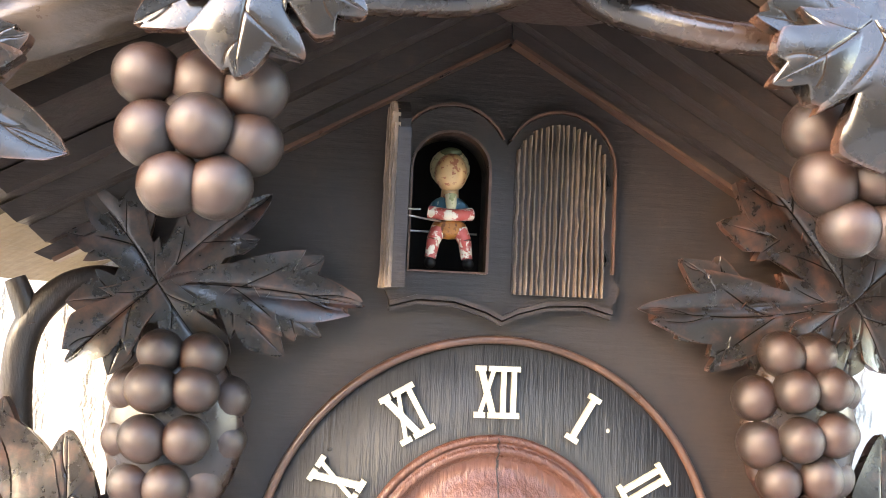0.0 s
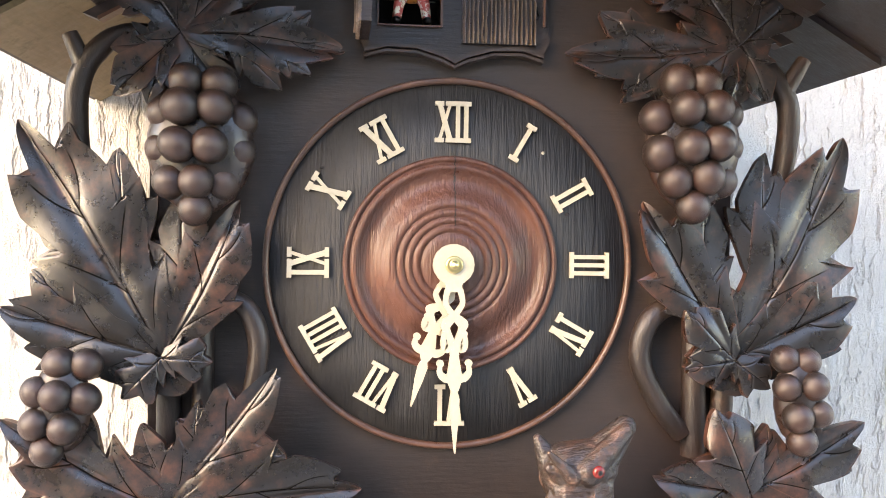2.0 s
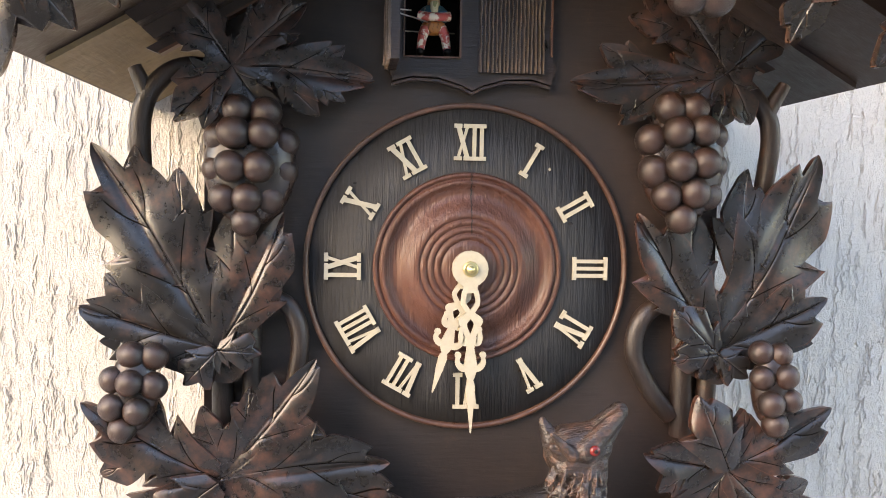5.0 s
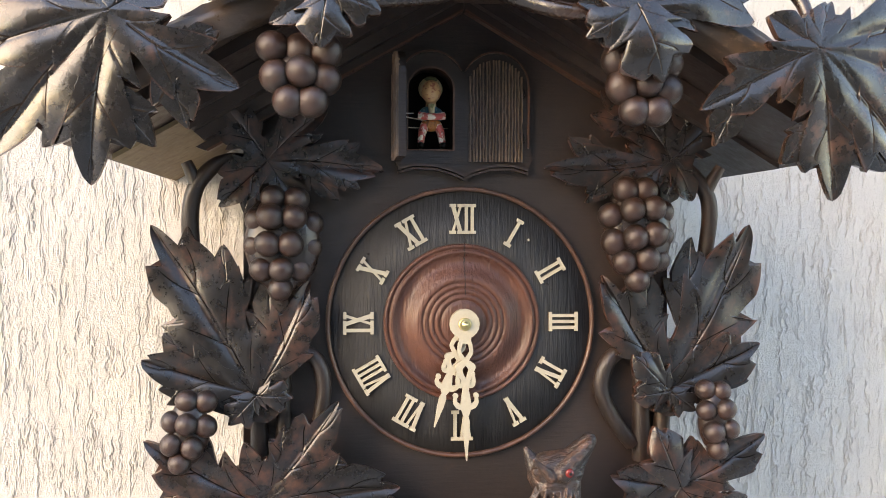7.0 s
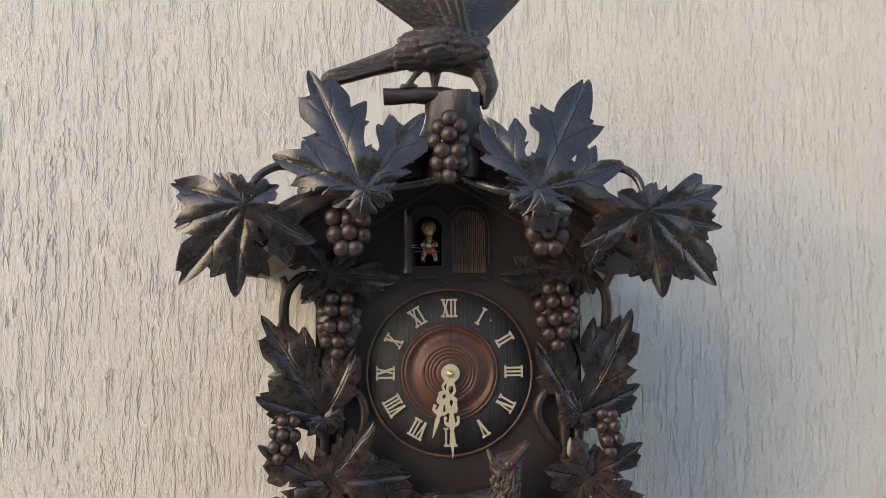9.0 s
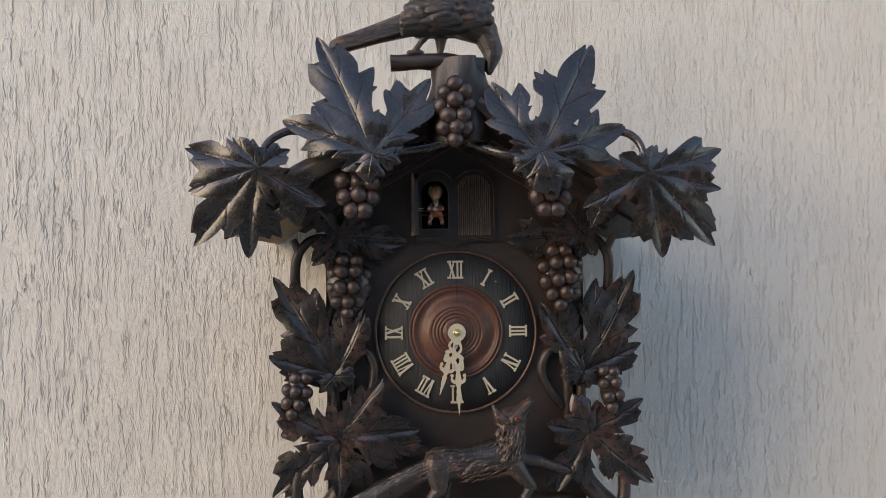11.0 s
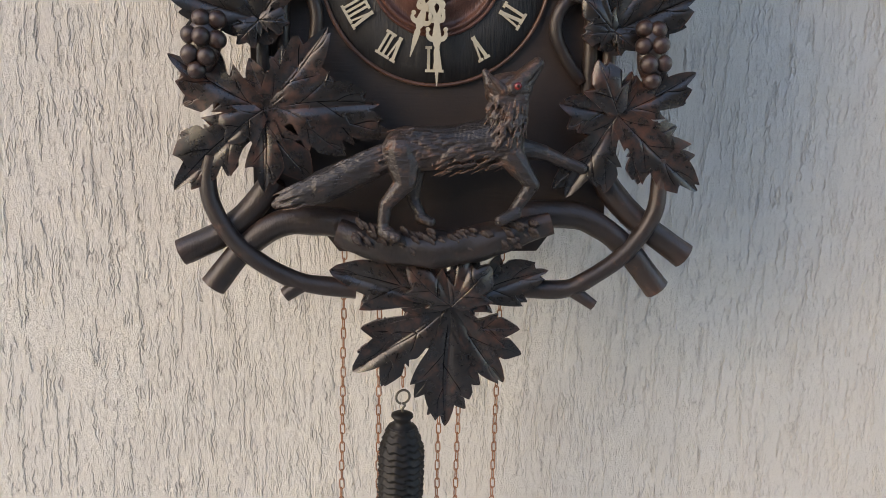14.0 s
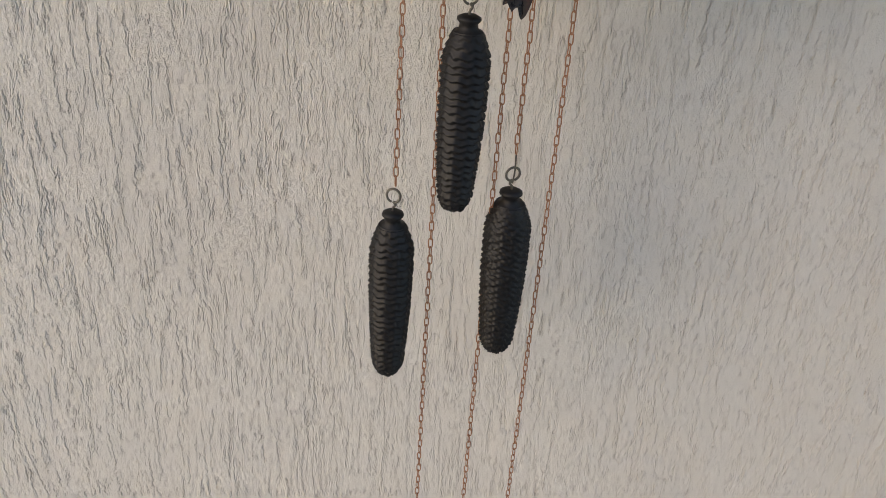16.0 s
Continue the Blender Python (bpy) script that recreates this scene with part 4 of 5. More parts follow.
vine_leaf("upper_leaf", clock, (-0.1267, BY, 1.7047), [(-0.0523, 1.6994, 0.18, 2.8, 0), (-0.0685, 1.7175, 0.26, 1.6, 0.45), (-0.0678, 1.6874, 0.24, 1.6, 0.5), (-0.0811, 1.6800, 0.26, 1.6, 0.3), (-0.0886, 1.7393, 0.22, 2.4, 0), (-0.1106, 1.7413, 0.26, 1.6, 0.3),
          (-0.0919, 1.7220, 0.26, 1.6, 0.4), (-0.1553, 1.7394, 0.24, 2, 0), (-0.1375, 1.7371, 0.3, 1.6, 0.3), (-0.1586, 1.7210, 0.34, 1.6, 0.35), (-0.1572, 1.6754, 0.26, 2, 0), (-0.1574, 1.6967, 0.38, 1.6, 0.2),
          (-0.1411, 1.6714, 0.3, 1.6, 0.35), (-0.0997, 1.6722, 0.22, 2, 0)],
          LEAF, "carved vine leaf under the roof", 0.005, 5)
vine_leaf("upper_leaf", clock, (0.1408, BY, 1.7092), [(0.0535, 1.7031, 0.18, 2.8, 0), (0.0701, 1.7236, 0.26, 1.6, 0.5), (0.0680, 1.6920, 0.22, 1.6, 0.55), (0.0818, 1.6796, 0.26, 1.6, 0.35), (0.0908, 1.7685, 0.22, 2.4, 0), (0.1178, 1.7633, 0.26, 1.6, 0.35),
          (0.0849, 1.7388, 0.27, 1.6, 0.4), (0.1724, 1.7366, 0.26, 2, 0), (0.1471, 1.7494, 0.32, 1.6, 0.3), (0.1554, 1.6813, 0.3, 2, 0), (0.1336, 1.6784, 0.3, 1.6, 0.2), (0.1100, 1.6855, 0.22, 2, 0)],
          LEAF, "carved vine leaf under the roof", 0.005, 6)
stems("upper_stem", [([(-0.133, -0.006, 1.7055), (-0.152, -0.004, 1.706), (-0.165, -0.004, 1.698), (-0.1745, -0.003, 1.682), (-0.176, 0.002, 1.652), (-0.168, 0.006, 1.61)], [0.003, 0.0042, 0.005, 0.0055, 0.0055, 0.005]),
                     ([(-0.171, -0.004, 1.688), (-0.178, -0.005, 1.704)], [0.005, 0.0036]),
                     ([(0.137, -0.006, 1.7085), (0.153, -0.004, 1.706), (0.165, -0.004, 1.693), (0.1715, -0.003, 1.679), (0.172, 0.002, 1.652), (0.165, 0.006, 1.60)], [0.003, 0.0042, 0.005, 0.0055, 0.0055, 0.005]),
                     ([(0.168, -0.004, 1.688), (0.178, -0.005, 1.705)], [0.005, 0.0036])], label="dark carved vine stem")
ul = [(-0.122, 1.681, 0.002), (-0.108, 1.680, 0.001), (-0.132, 1.667, -0.004), (-0.1235, 1.669, 0.006), (-0.109, 1.669, 0.006), (-0.099, 1.665, -0.005), (-0.133, 1.651, -0.004), (-0.125, 1.652, 0.006), (-0.111, 1.652, 0.006), (-0.100, 1.650, -0.005),
      (-0.129, 1.636, 0.0), (-0.117, 1.636, 0.004), (-0.1065, 1.636, -0.003), (-0.118, 1.624, 0.001)]
bunch("bunch", ul, -0.022, 0.0074, 0.017, seed=4)
bunch("bunch", [(0.105, 1.688, 0.001), (0.118, 1.688, 0.0), (0.096, 1.671, -0.002), (0.108, 1.675, 0.006), (0.1225, 1.676, 0.004), (0.132, 1.674, -0.005), (0.098, 1.654, -0.001), (0.110, 1.657, 0.006), (0.124, 1.659, 0.004), (0.132, 1.658, -0.005),
      (0.104, 1.641, 0.002), (0.119, 1.643, 0.004), (0.128, 1.642, -0.004), (0.113, 1.629, 0.001)], -0.022, 0.0077, 0.017, seed=5)

# middle leaves at both sides of the dial
MY = -0.016
vine_leaf("side_leaf", clock, (-0.1329, MY, 1.5569), [(-0.1995, 1.6639, 0.2, 3.2, 0), (-0.1540, 1.6519, 0.22, 1.6, 0.28), (-0.1765, 1.6629, 0.2, 1.6, 0.62), (-0.1941, 1.6452, 0.22, 1.6, 0.66), (-0.1899, 1.6206, 0.27, 1.6, 0.4), (-0.0997, 1.6290, 0.2, 2.5, 0),
          (-0.1256, 1.6333, 0.24, 1.6, 0.3), (-0.0986, 1.6139, 0.27, 1.6, 0.5), (-0.0985, 1.5971, 0.32, 1.6, 0.22), (-0.2043, 1.5792, 0.24, 2.5, 0), (-0.1908, 1.5959, 0.3, 1.6, 0.45), (-0.1931, 1.5609, 0.34, 1.6, 0.35),
          (-0.1621, 1.5490, 0.36, 1.6, 0.1), (-0.1499, 1.5385, 0.42, 2, 0), (-0.1099, 1.5547, 0.42, 2, 0)],
          LEAF, "red-brown rubbed carved vine leaf beside the dial", 0.005, 7)
vine_leaf("side_leaf", clock, (0.1373, MY, 1.5547), [(0.1981, 1.6662, 0.2, 3, 0), (0.1564, 1.6574, 0.22, 1.6, 0.28), (0.1953, 1.6479, 0.24, 1.6, 0.66), (0.1906, 1.6266, 0.28, 1.6, 0.42), (0.0929, 1.6318, 0.2, 2.5, 0), (0.1245, 1.6344, 0.24, 1.6, 0.3),
          (0.0982, 1.6137, 0.27, 1.6, 0.5), (0.0999, 1.5973, 0.32, 1.6, 0.28), (0.2040, 1.5851, 0.24, 2.5, 0), (0.1879, 1.5988, 0.3, 1.6, 0.45), (0.1948, 1.5599, 0.32, 1.6, 0.4), (0.1676, 1.5494, 0.36, 1.6, 0.1),
          (0.1551, 1.5415, 0.42, 2, 0), (0.1116, 1.5795, 0.36, 2, 0), (0.1119, 1.5514, 0.42, 2, 0)],
          LEAF, "dark carved vine leaf with worn edges beside the dial", 0.005, 8)
bunch("bunch", [(-0.173, 1.556, -0.002), (-0.162, 1.5555, -0.003), (-0.1815, 1.544, 0.0), (-0.1725, 1.543, 0.004), (-0.162, 1.541, 0.0), (-0.1815, 1.5305, 0.001), (-0.169, 1.529, 0.004), (-0.177, 1.519, 0.001)], -0.032, 0.0062, 0.009, seed=6)
bunch("bunch", [(0.158, 1.557, -0.003), (0.168, 1.556, -0.002), (0.157, 1.544, 0.001), (0.1695, 1.545, 0.003), (0.161, 1.5305, 0.004), (0.173, 1.5315, 0.001), (0.165, 1.5185, 0.001)], -0.032, 0.0064, 0.008, seed=7)
stems("side_stem", [([(-0.106, -0.006, 1.584), (-0.096, -0.007, 1.577), (-0.091, -0.007, 1.561), (-0.094, -0.006, 1.535)], [0.0045, 0.005, 0.005, 0.0048]),
                    ([(0.116, -0.006, 1.584), (0.099, -0.008, 1.574), (0.094, -0.008, 1.555), (0.103, -0.007, 1.534), (0.117, -0.005, 1.516)], [0.005, 0.0055, 0.0055, 0.0055, 0.005]),
                    ([(-0.1325, -0.004, 1.575), (-0.1325, -0.005, 1.54), (-0.132, -0.004, 1.505)], [0.0056, 0.0056, 0.006]),
                    ([(-0.1175, -0.004, 1.575), (-0.117, -0.005, 1.54), (-0.118, -0.004, 1.505)], [0.0052, 0.005, 0.0055]),
                    ([(0.123, -0.004, 1.575), (0.123, -0.005, 1.54), (0.124, -0.004, 1.505)], [0.0062, 0.006, 0.0065]),
                    ([(0.138, -0.004, 1.575), (0.138, -0.005, 1.54), (0.137, -0.004, 1.505)], [0.0055, 0.0055, 0.006])], label="dark carved vine stem")

# lower leaves
LY = -0.026
vine_leaf("lower_leaf", clock, (-0.1303, LY, 1.4903), [(-0.0811, 1.5527, 0.21, 2.8, 0), (-0.1150, 1.5389, 0.25, 1.6, 0.3), (-0.1398, 1.5287, 0.28, 1.6, 0.1), (-0.0758, 1.5125, 0.27, 1.6, 0.4), (-0.0422, 1.4966, 0.21, 2.8, 0), (-0.0285, 1.4727, 0.18, 1.6, 0.35),
          (-0.0675, 1.4563, 0.24, 1.6, 0.25), (-0.2005, 1.5306, 0.22, 2.6, 0), (-0.1769, 1.5355, 0.28, 1.6, 0.4), (-0.1908, 1.4932, 0.32, 1.6, 0.4), (-0.2002, 1.4276, 0.22, 2.8, 0), (-0.1945, 1.4706, 0.3, 1.6, 0.45),
          (-0.1584, 1.4389, 0.26, 1.6, 0.35), (-0.1305, 1.4271, 0.22, 2.2, 0), (-0.0945, 1.4355, 0.26, 1.6, 0.15), (-0.1592, 1.4649, 0.4, 2, 0)],
          LEAF, "broad carved vine leaf beside the fox", 0.005, 9)
vine_leaf("lower_leaf", clock, (0.1424, LY, 1.4918), [(0.2025, 1.5253, 0.24, 2.6, 0), (0.1761, 1.5313, 0.28, 1.6, 0.4), (0.1513, 1.5254, 0.32, 1.6, 0.1), (0.1958, 1.5014, 0.3, 1.6, 0.5), (0.1239, 1.5335, 0.34, 2, 0), (0.0959, 1.5000, 0.26, 2, 0),
          (0.1032, 1.4801, 0.32, 1.6, 0.4), (0.1051, 1.4264, 0.22, 2.6, 0), (0.0940, 1.4334, 0.24, 1.6, 0.5), (0.1360, 1.4301, 0.28, 1.6, 0.3), (0.2123, 1.4327, 0.22, 3, 0), (0.1905, 1.4839, 0.32, 1.6, 0.3),
          (0.2067, 1.4618, 0.24, 1.6, 0.55), (0.1627, 1.4375, 0.28, 1.6, 0.3)],
          LEAF, "broad carved vine leaf beside the fox", 0.005, 10)
stems("lower_hoop", [([(-0.172, -0.02, 1.455), (-0.175, -0.02, 1.433), (-0.170, -0.021, 1.412), (-0.155, -0.022, 1.388), (-0.132, -0.022, 1.369), (-0.101, -0.02, 1.354), (-0.060, -0.018, 1.349)], [0.006, 0.0068, 0.007, 0.007, 0.0072, 0.0075, 0.008]),
                     ([(0.180, -0.02, 1.458), (0.181, -0.02, 1.436), (0.177, -0.021, 1.411), (0.155, -0.022, 1.380), (0.125, -0.022, 1.358), (0.105, -0.02, 1.350), (0.070, -0.018, 1.351)], [0.006, 0.0068, 0.007, 0.007, 0.0072, 0.0075, 0.008]),
                     ([(-0.104, -0.02, 1.353), (-0.117, -0.021, 1.344)], [0.007, 0.006]), ([(0.112, -0.02, 1.352), (0.133, -0.024, 1.338)], [0.006, 0.0045])], label="dark carved vine hoop")
stems("lower_branch", [([(-0.06, -0.012, 1.399), (-0.09, -0.012, 1.403), (-0.122, -0.012, 1.400), (-0.152, -0.014, 1.378), (-0.174, -0.016, 1.350)], [0.012, 0.0115, 0.011, 0.010, 0.0105]),
                       ([(-0.125, -0.008, 1.436), (-0.145, -0.008, 1.410), (-0.168, -0.011, 1.391), (-0.199, -0.014, 1.377)], [0.010, 0.011, 0.0105, 0.011]),
                       ([(0.07, -0.012, 1.409), (0.098, -0.012, 1.411), (0.124, -0.012, 1.408), (0.155, -0.014, 1.388), (0.187, -0.016, 1.350)], [0.012, 0.0115, 0.011, 0.010, 0.0105]),
                       ([(0.135, -0.008, 1.445), (0.149, -0.008, 1.425), (0.171, -0.011, 1.404), (0.208, -0.014, 1.378)], [0.010, 0.011, 0.0105, 0.011])], label="dark carved branch with a cut end")

# mound under the fox, chip-carved on top
bm = bmesh.new()
tube(bm, [(-0.074, -0.030, 1.398), (-0.04, -0.034, 1.388), (0.0, -0.036, 1.386), (0.045, -0.036, 1.393), (0.092, -0.034, 1.408)], [0.010, 0.0135, 0.015, 0.0135, 0.009], 16, 8, 0.2, 1.0)
mound = part("mound", bm, BRANCH, clock, "chip-carved mound under the fox")
cb = bmesh.new()
ball(cb, (0, 0, 0), 1.0, (0.8, 0.26, 0.5), 10, 6)
CHIP_MESH = finish("chip", cb, BRANCH)
rnd = random.Random(5)
for i in range(120):
    x = rnd.uniform(-0.06, 0.08)
    chip = new("chip", CHIP_MESH)
    chip.parent = mound
    chip.location = (x, -0.0465 + rnd.uniform(-0.001, 0.003), 1.394 + 1.7 * (x - 0.002) ** 2 + rnd.uniform(-0.009, 0.008))
    k = rnd.uniform(0.0048, 0.0068)
    chip.scale = (k, k, k)
    chip.rotation_euler = (0.35, rnd.uniform(-0.2, 0.2) + 0.5 - 4 * x, rnd.uniform(-0.55, -0.25))

# bottom leaf
DY = -0.030
vine_leaf("bottom_leaf", clock, (0.0159, DY, 1.3395), [(-0.0814, 1.3655, 0.24, 3, 0), (-0.0561, 1.3406, 0.26, 1.6, 0.5), (-0.0455, 1.3764, 0.28, 1.6, 0.4), (0.0939, 1.3676, 0.24, 3, 0), (0.0775, 1.3417, 0.26, 1.6, 0.5), (0.0619, 1.3731, 0.28, 1.6, 0.4),
          (-0.0629, 1.2804, 0.2, 2.8, 0), (-0.0563, 1.3187, 0.26, 1.6, 0.45), (-0.0391, 1.2690, 0.24, 1.6, 0.45), (-0.0593, 1.2986, 0.22, 1.6, 0.65), (0.0611, 1.2716, 0.2, 2.6, 0), (0.0749, 1.2974, 0.28, 1.6, 0.5),
          (0.0725, 1.3186, 0.26, 1.6, 0.3), (0.0135, 1.2331, 0.21, 3, 0), (-0.0124, 1.2588, 0.26, 1.6, 0.45), (0.0413, 1.2709, 0.26, 1.6, 0.4), (-0.0016, 1.2442, 0.22, 1.6, 0.68), (0.0303, 1.2489, 0.22, 1.6, 0.65),
          (-0.0401, 1.2979, 0.24, 2.4, 0), (-0.0196, 1.3724, 0.34, 2, 0), (0.0456, 1.3741, 0.42, 2, 0), (-0.006, 1.384, 0.32, 1.6, 0), (0.034, 1.384, 0.32, 1.6, 0)],
          LEAF, "large carved vine leaf hanging below the case", 0.005, 11)

# fox and bird, each one carved piece
bm = bmesh.new()
FX = -0.036
strokes_blob(bm, [((-0.022, FX, 1.463), 0.0180, (0.016, FX, 1.466), 0.0165), ((0.016, FX, 1.466), 0.0165, (0.050, FX, 1.472), 0.0188), ((0.052, FX, 1.476), 0.0170, (0.055, FX - 0.004, 1.496), 0.0150),
                  ((0.050, FX - 0.004, 1.508), 0.0140, (0.061, FX - 0.006, 1.512), 0.0118), ((0.062, FX - 0.006, 1.513), 0.0100, (0.0750, FX - 0.007, 1.529), 0.0052), ((0.048, FX - 0.010, 1.502), 0.0085, (0.063, FX - 0.010, 1.503), 0.0065), ((0.042, FX - 0.002, 1.512), 0.0062, (0.0365, FX - 0.001, 1.5225), 0.0024),
                  ((0.047, FX - 0.012, 1.508), 0.0056, (0.0385, FX - 0.015, 1.513), 0.0022), ((-0.030, FX, 1.461), 0.0095, (-0.052, FX - 0.002, 1.449), 0.0125), ((-0.052, FX - 0.002, 1.449), 0.0125, (-0.085, FX - 0.003, 1.434), 0.0128), ((-0.085, FX - 0.003, 1.434), 0.0126, (-0.121, FX - 0.002, 1.420), 0.003),
                  ((-0.023, FX - 0.008, 1.455), 0.0130, (-0.022, FX - 0.011, 1.440), 0.0085), ((-0.022, FX - 0.011, 1.440), 0.0080, (-0.037, FX - 0.011, 1.422), 0.0052), ((-0.037, FX - 0.011, 1.422), 0.0052, (-0.039, FX - 0.011, 1.404), 0.0048), ((-0.039, FX - 0.012, 1.402), 0.0048, (-0.034, FX - 0.017, 1.3995), 0.0042),
                  ((-0.015, FX + 0.006, 1.448), 0.009, (-0.016, FX + 0.006, 1.425), 0.0052), ((-0.016, FX + 0.006, 1.425), 0.005, (-0.009, FX + 0.000, 1.411), 0.0045),
                  ((0.057, FX - 0.006, 1.461), 0.0108, (0.0745, FX - 0.009, 1.439), 0.0060), ((0.0745, FX - 0.009, 1.439), 0.0056, (0.061, FX - 0.009, 1.418), 0.0046), ((0.062, FX - 0.010, 1.4175), 0.0048, (0.054, FX - 0.014, 1.4125), 0.0042),
                  ((0.062, FX + 0.004, 1.466), 0.0092, (0.085, FX + 0.006, 1.462), 0.0062), ((0.085, FX + 0.006, 1.462), 0.0058, (0.112, FX + 0.010, 1.451), 0.0046)])
# long cut locks along the tail
rnd = random.Random(11)
for k in range(90):
    f = rnd.random()
    side = rnd.uniform(-1, 1)
    p = Vector((-0.036 - 0.056 * f, FX - 0.003 - 0.0098 * math.sqrt(1 - 0.8 * side * side), 1.458 - 0.028 * f + 0.0115 * side))
    strokes_blob(bm, [(p, 0.0011, p + Vector((-0.016, -0.0008, -0.0065)), 0.0010), (p + Vector((-0.016, -0.0008, -0.0065)), 0.0010, p + Vector((-0.030, 0.003, -0.011 - 0.003 * side)), 0.0005)])
for k in range(170):
    x, dz = rnd.uniform(-0.032, 0.058), rnd.uniform(-0.0165, 0.0155)
    y = FX - math.sqrt(0.0178**2 - dz * dz)
    z = 1.4645 + 0.12 * max(0, x - 0.02) + dz
    tube(bm, [(x, y + 0.0014, z), (x - 0.005, y + 0.0007, z - 0.001 + dz * 0.06), (x - 0.011, y + 0.0018, z - 0.0035 + dz * 0.12)], [0.0005, 0.0008, 0.0004], 6, 2)
for k in range(110):
    dx, z = rnd.uniform(-0.0155, 0.0155), rnd.uniform(1.472, 1.503)
    y = FX - 0.004 - math.sqrt(0.0166**2 - dx * dx)
    x = 0.0535 + dx
    tube(bm, [(x, y + 0.0016, z), (x - 0.001 + dx * 0.06, y + 0.0002, z - 0.0035), (x - 0.002 + dx * 0.15, y + 0.0014, z - 0.0075)], [0.0005, 0.0008, 0.0004], 6, 2)
# muzzle ridge, cheek and ear stand clear of the ruff
strokes_blob(bm, [((0.056, FX - 0.015, 1.511), 0.0062, (0.0735, FX - 0.012, 1.528), 0.0036), ((0.058, FX - 0.014, 1.5045), 0.0035, (0.0715, FX - 0.010, 1.518), 0.0024), ((0.0485, FX - 0.017, 1.5095), 0.0036, (0.0375, FX - 0.0185, 1.5205), 0.0012)])
strokes_blob(bm, [((-0.038, FX - 0.013, 1.402), 0.0054, (-0.029, FX - 0.018, 1.3985), 0.0044), ((-0.010, FX, 1.411), 0.0050, (-0.002, FX - 0.003, 1.4075), 0.0042), ((0.062, FX - 0.011, 1.417), 0.0052, (0.050, FX - 0.014, 1.4115), 0.0044), ((0.106, FX + 0.009, 1.4535), 0.0052, (0.116, FX + 0.008, 1.450), 0.0044),
                  ((-0.026, FX - 0.006, 1.462), 0.0150, (-0.023, FX - 0.010, 1.446), 0.0105)])
carving("carved_fox", bm, FUR, clock, 0.00075, "carved fox with a bushy tail, looking up")
RED = plain("red_glass_eye", (0.16, 0.012, 0.01), 0.1)
bm = bmesh.new()
ball(bm, (0.0590, FX - 0.0208, 1.5125), 0.0028, (1, 0.6, 1), 12, 8)
eye = part("glass_eye", bm, RED, clock, "small red glass eye")
bm = bmesh.new()
ball(bm, (0.0592, FX - 0.0224, 1.5125), 0.0011, (1, 0.4, 1), 10, 6)
part("pupil", bm, IRON, eye)

bm = bmesh.new()
GY = -0.06
strokes_blob(bm, [((-0.035, GY, 1.928), 0.018, (0.006, GY, 1.935), 0.024), ((0.006, GY, 1.932), 0.022, (0.030, GY, 1.918), 0.015), ((0.030, GY, 1.918), 0.014, (0.038, GY - 0.002, 1.898), 0.0115), ((0.038, GY - 0.003, 1.893), 0.010, (0.0345, GY - 0.005, 1.874), 0.0035),
                  ((-0.040, GY, 1.928), 0.014, (-0.080, GY + 0.003, 1.917), 0.0105), ((-0.080, GY + 0.003, 1.917), 0.0105, (-0.124, GY + 0.006, 1.9035), 0.0085),
                  ((-0.028, GY - 0.006, 1.920), 0.008, (-0.034, GY - 0.006, 1.908), 0.004), ((-0.034, GY - 0.006, 1.908), 0.0032, (-0.043, GY - 0.006, 1.896), 0.003), ((-0.015, GY + 0.004, 1.918), 0.008, (-0.016, GY + 0.002, 1.896), 0.0032),
                  ((-0.049, GY - 0.006, 1.894), 0.0028, (-0.036, GY - 0.006, 1.894), 0.0028)])
for s, tilt in ((-1, -0.030), (1, 0.028)):
    for k in range(7):
        f = k / 6
        root = Vector((-0.012 + 0.028 * f, GY + s * 0.012, 1.942 - 0.006 * f))
        end = Vector((tilt - 0.045 + 0.075 * f + (0.03 if s > 0 else 0), GY + s * (0.020 + 0.010 * f), 1.985 + 0.028 * f + (0.004 if s > 0 else 0)))
        strokes_blob(bm, [(root, 0.0075, end, 0.0062)])
rnd = random.Random(21)
for k in range(90):
    f = rnd.random()
    c = Vector((-0.045 + 0.08 * f, GY, 1.928 + 0.007 * math.sin(3 * f)))
    a = rnd.uniform(-1.2, 1.3)
    r = 0.018 + 0.006 * math.sin(math.pi * f)
    p = c + Vector((0, -r * math.cos(a), r * math.sin(a)))
    q = p + Vector((0, 0.0022 * math.cos(a), -0.0022 * math.sin(a)))
    strokes_blob(bm, [(q, 0.0052, q + Vector((-0.011, 0.0, -0.002)), 0.0036)])
for k in range(14):
    z = rnd.uniform(-0.008, 0.008)
    strokes_blob(bm, [((-0.06, GY - 0.008, 1.921 + z), 0.0016, (-0.124, GY - 0.004, 1.903 + z * 0.9), 0.0012)])
carving("carved_bird", bm, FUR, clock, 0.0011, "carved bird bending down with raised wings")

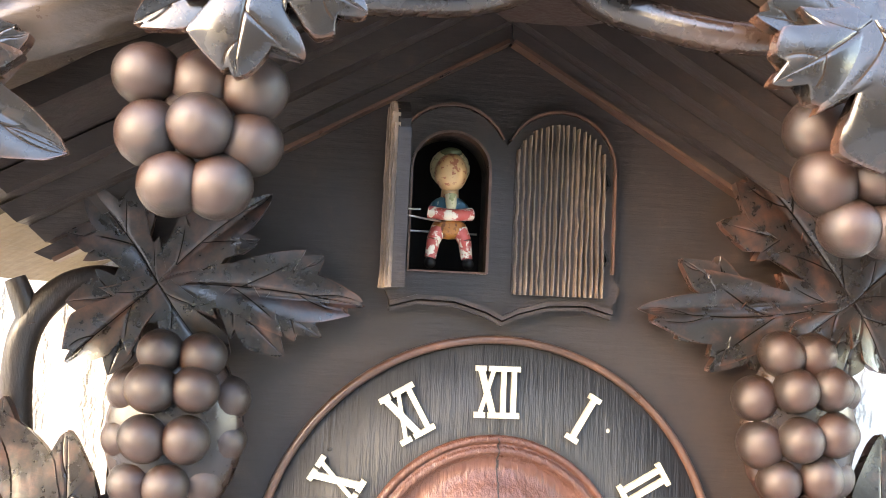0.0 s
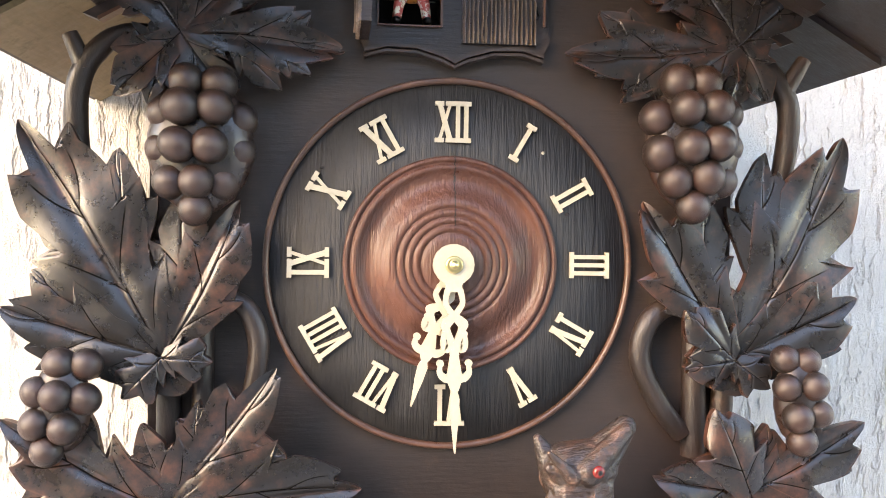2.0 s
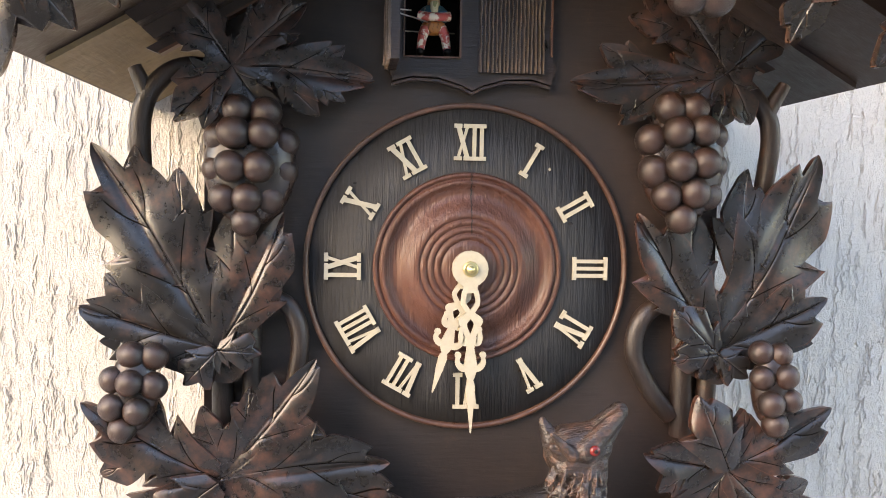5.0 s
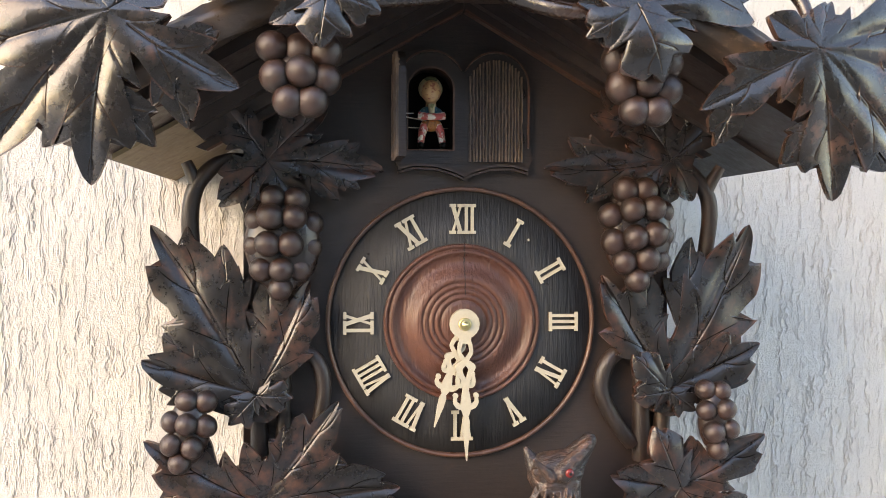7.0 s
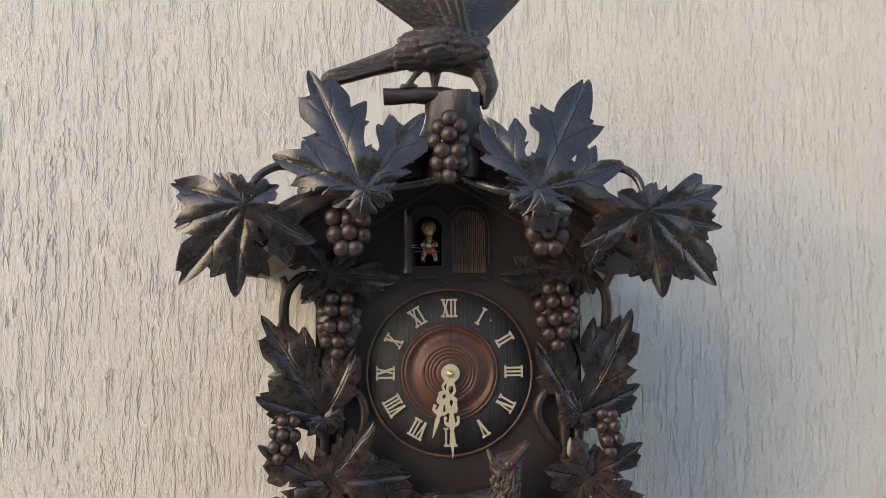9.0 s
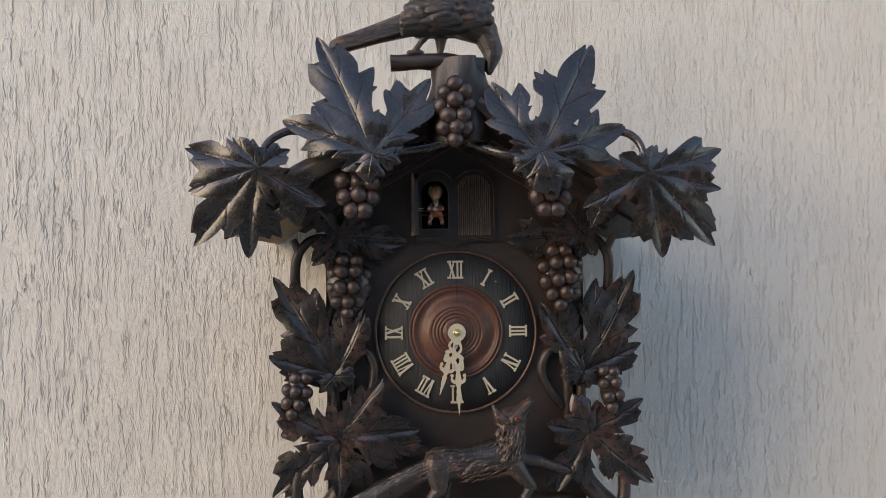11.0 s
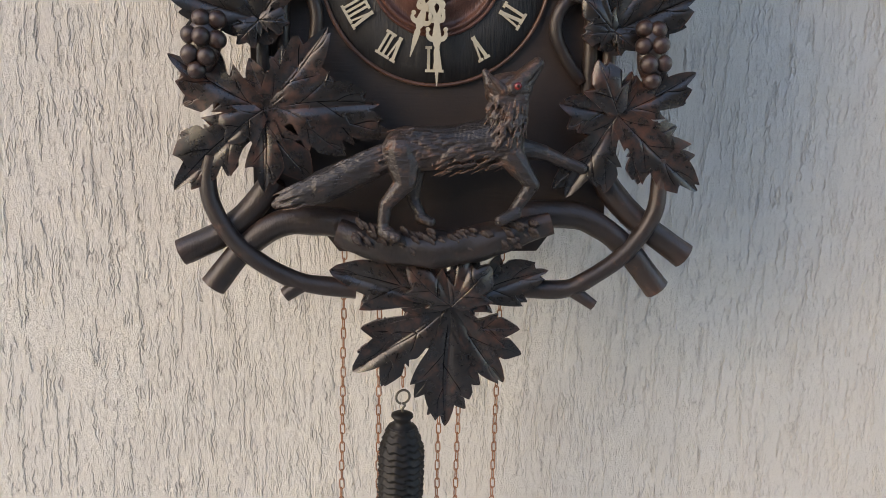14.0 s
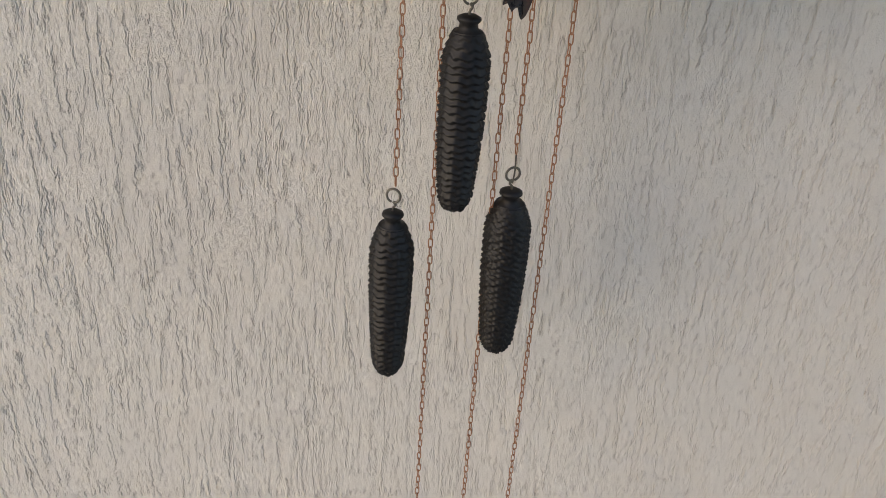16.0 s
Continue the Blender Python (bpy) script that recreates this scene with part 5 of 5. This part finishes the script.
# ---- weights and chains ----
def cone_weight(scallop=0.5):
    """A cast pine-cone weight that hangs from the origin: scaly body, collar, and a hook ring."""
    top = new("pine_cone_weight")
    rows, leng = 24, 0.163

    def girth(f):
        return 0.0188 * math.sin(min(1.0, 0.48 + f * 3.0) * math.pi / 2) * (1 - 0.34 * max(0.0, (f - 0.3) / 0.7) ** 1.9) * (1 - 0.45 * max(0.0, (f - 0.9) / 0.1) ** 2.2)

    b = bmesh.new()
    profile = []
    n = 168
    for i in range(n + 1):
        profile.append((girth(i / n), -0.012 - leng * i / n))

    def scales(a, h):
        f = (-h - 0.012) / leng
        k = f * rows + 2 * scallop * abs((a * 5 / math.pi + 0.5) % 1 - 0.5) + 0.12 * math.sin(3 * a + 40 * f)
        return 0.0037 * ((k % 1) ** 1.6) * min(1, 6 * f + 0.2) - 0.0005 - 0.0007 * math.exp(-(math.sin(a + math.pi / 2 + 1e-6) / 0.05) ** 2) * (math.sin(a) < 0)

    lathe(b, profile, (0, 0, 0), "z", 56, scales)
    end = [v for v in b.verts if v.co.z < -0.012 - leng + 1e-5]
    b.faces.new(sorted(end, key=lambda v: math.atan2(v.co.y, v.co.x)))
    bmesh.ops.recalc_face_normals(b, faces=b.faces)
    body = part("body", b, IRON)
    body.parent = top
    b = bmesh.new()
    lathe(b, [(0.0, 0.001), (0.006, 0.001), (0.0098, -0.001), (0.0102, -0.003), (0.0075, -0.006), (0.0082, -0.010), (0.0136, -0.0135)], (0, 0, 0), "z", 28)
    part("collar", b, IRON).parent = top
    b = bmesh.new()
    r = 0.0064
    pts = [(0, 0, -0.001), (0.0, 0, 0.004), (0.0022, 0, 0.007), (0.0, 0, 0.0095)] + [(r * math.sin(a), 0, 0.0155 - r * math.cos(a)) for a in np.linspace(0.35, 6.0, 12)]
    tube(b, pts, [0.0011], 8, 4)
    part("hook", b, STEEL, None, "dull steel ring hook").parent = top
    return tagged(top, "black cast-iron pine cone weight hanging from a chain", "clock weight", "clock weights")


CHAIN_Y = 0.036
weight = cone_weight()
weight.matrix_basis = pose(-0.021, CHAIN_Y, 1.219, 0, 1, 20)
copy_thing(weight, pose(-0.0785, CHAIN_Y, 1.0375, 0, 0.6, -15) @ Matrix.Diagonal((1, 1, 1.06, 1)))
cone_weight(1.0).matrix_basis = pose(0.0278, CHAIN_Y, 1.0645, 0, 0, 200) @ Matrix.Diagonal((1.05, 1.05, 1.02, 1))

lb = bmesh.new()
w, h, rr = 0.0021, 0.0050, 0.0006
oval = [(w * math.cos(a), 0, (h if math.sin(a) > 0 else -h) * 0.55 + w * math.sin(a) * 1.2) for a in np.linspace(0, 2 * math.pi, 13)]
tube(lb, oval, [rr], 6, 1)
LINK_MESH = finish("link", lb, COPPER)
PITCH = 0.0090


def chain(x, z_top, z_end, drift, label):
    """A chain of single links, hanging straight down."""
    top = new("clock_chain")
    top.location = (x, CHAIN_Y, z_top)
    n = int((z_top - z_end) / PITCH)
    for i in range(n + 1):
        k = new("link", LINK_MESH)
        k.parent = top
        k.location = (drift * i / max(n, 1) + 0.0002 * math.sin(i * 2.1), 0, -i * PITCH)
        k.rotation_euler = (0, 0, radians(20 + 90 * (i % 2) + 6 * math.sin(i * 1.3)))
    return tagged(top, label, "chain", "clock chains")


chain(-0.0725, 1.402, 1.066, -0.0045, "thin copper chain carrying a cone weight")
chain(-0.0200, 1.402, 1.242, -0.001, "thin copper chain carrying a cone weight")
chain(0.0315, 1.402, 1.100, -0.003, "thin copper chain carrying a cone weight")
chain(-0.0425, 1.402, 0.42, 0.0, "long loose end of a thin copper chain")
chain(0.0125, 1.402, 0.42, -0.003, "long loose end of a thin copper chain")
chain(0.0645, 1.402, 0.42, -0.005, "long loose end of a thin copper chain")
bm = bmesh.new()
tube(bm, [(0.0288, CHAIN_Y, 1.1), (0.0292, CHAIN_Y, 1.085), (0.028, CHAIN_Y, 1.072), (0.0265, CHAIN_Y, 1.075)], [0.0008], 8)
tagged(part("wire_hook", bm, STEEL), "thin dark wire hook between chain and weight", "hook")
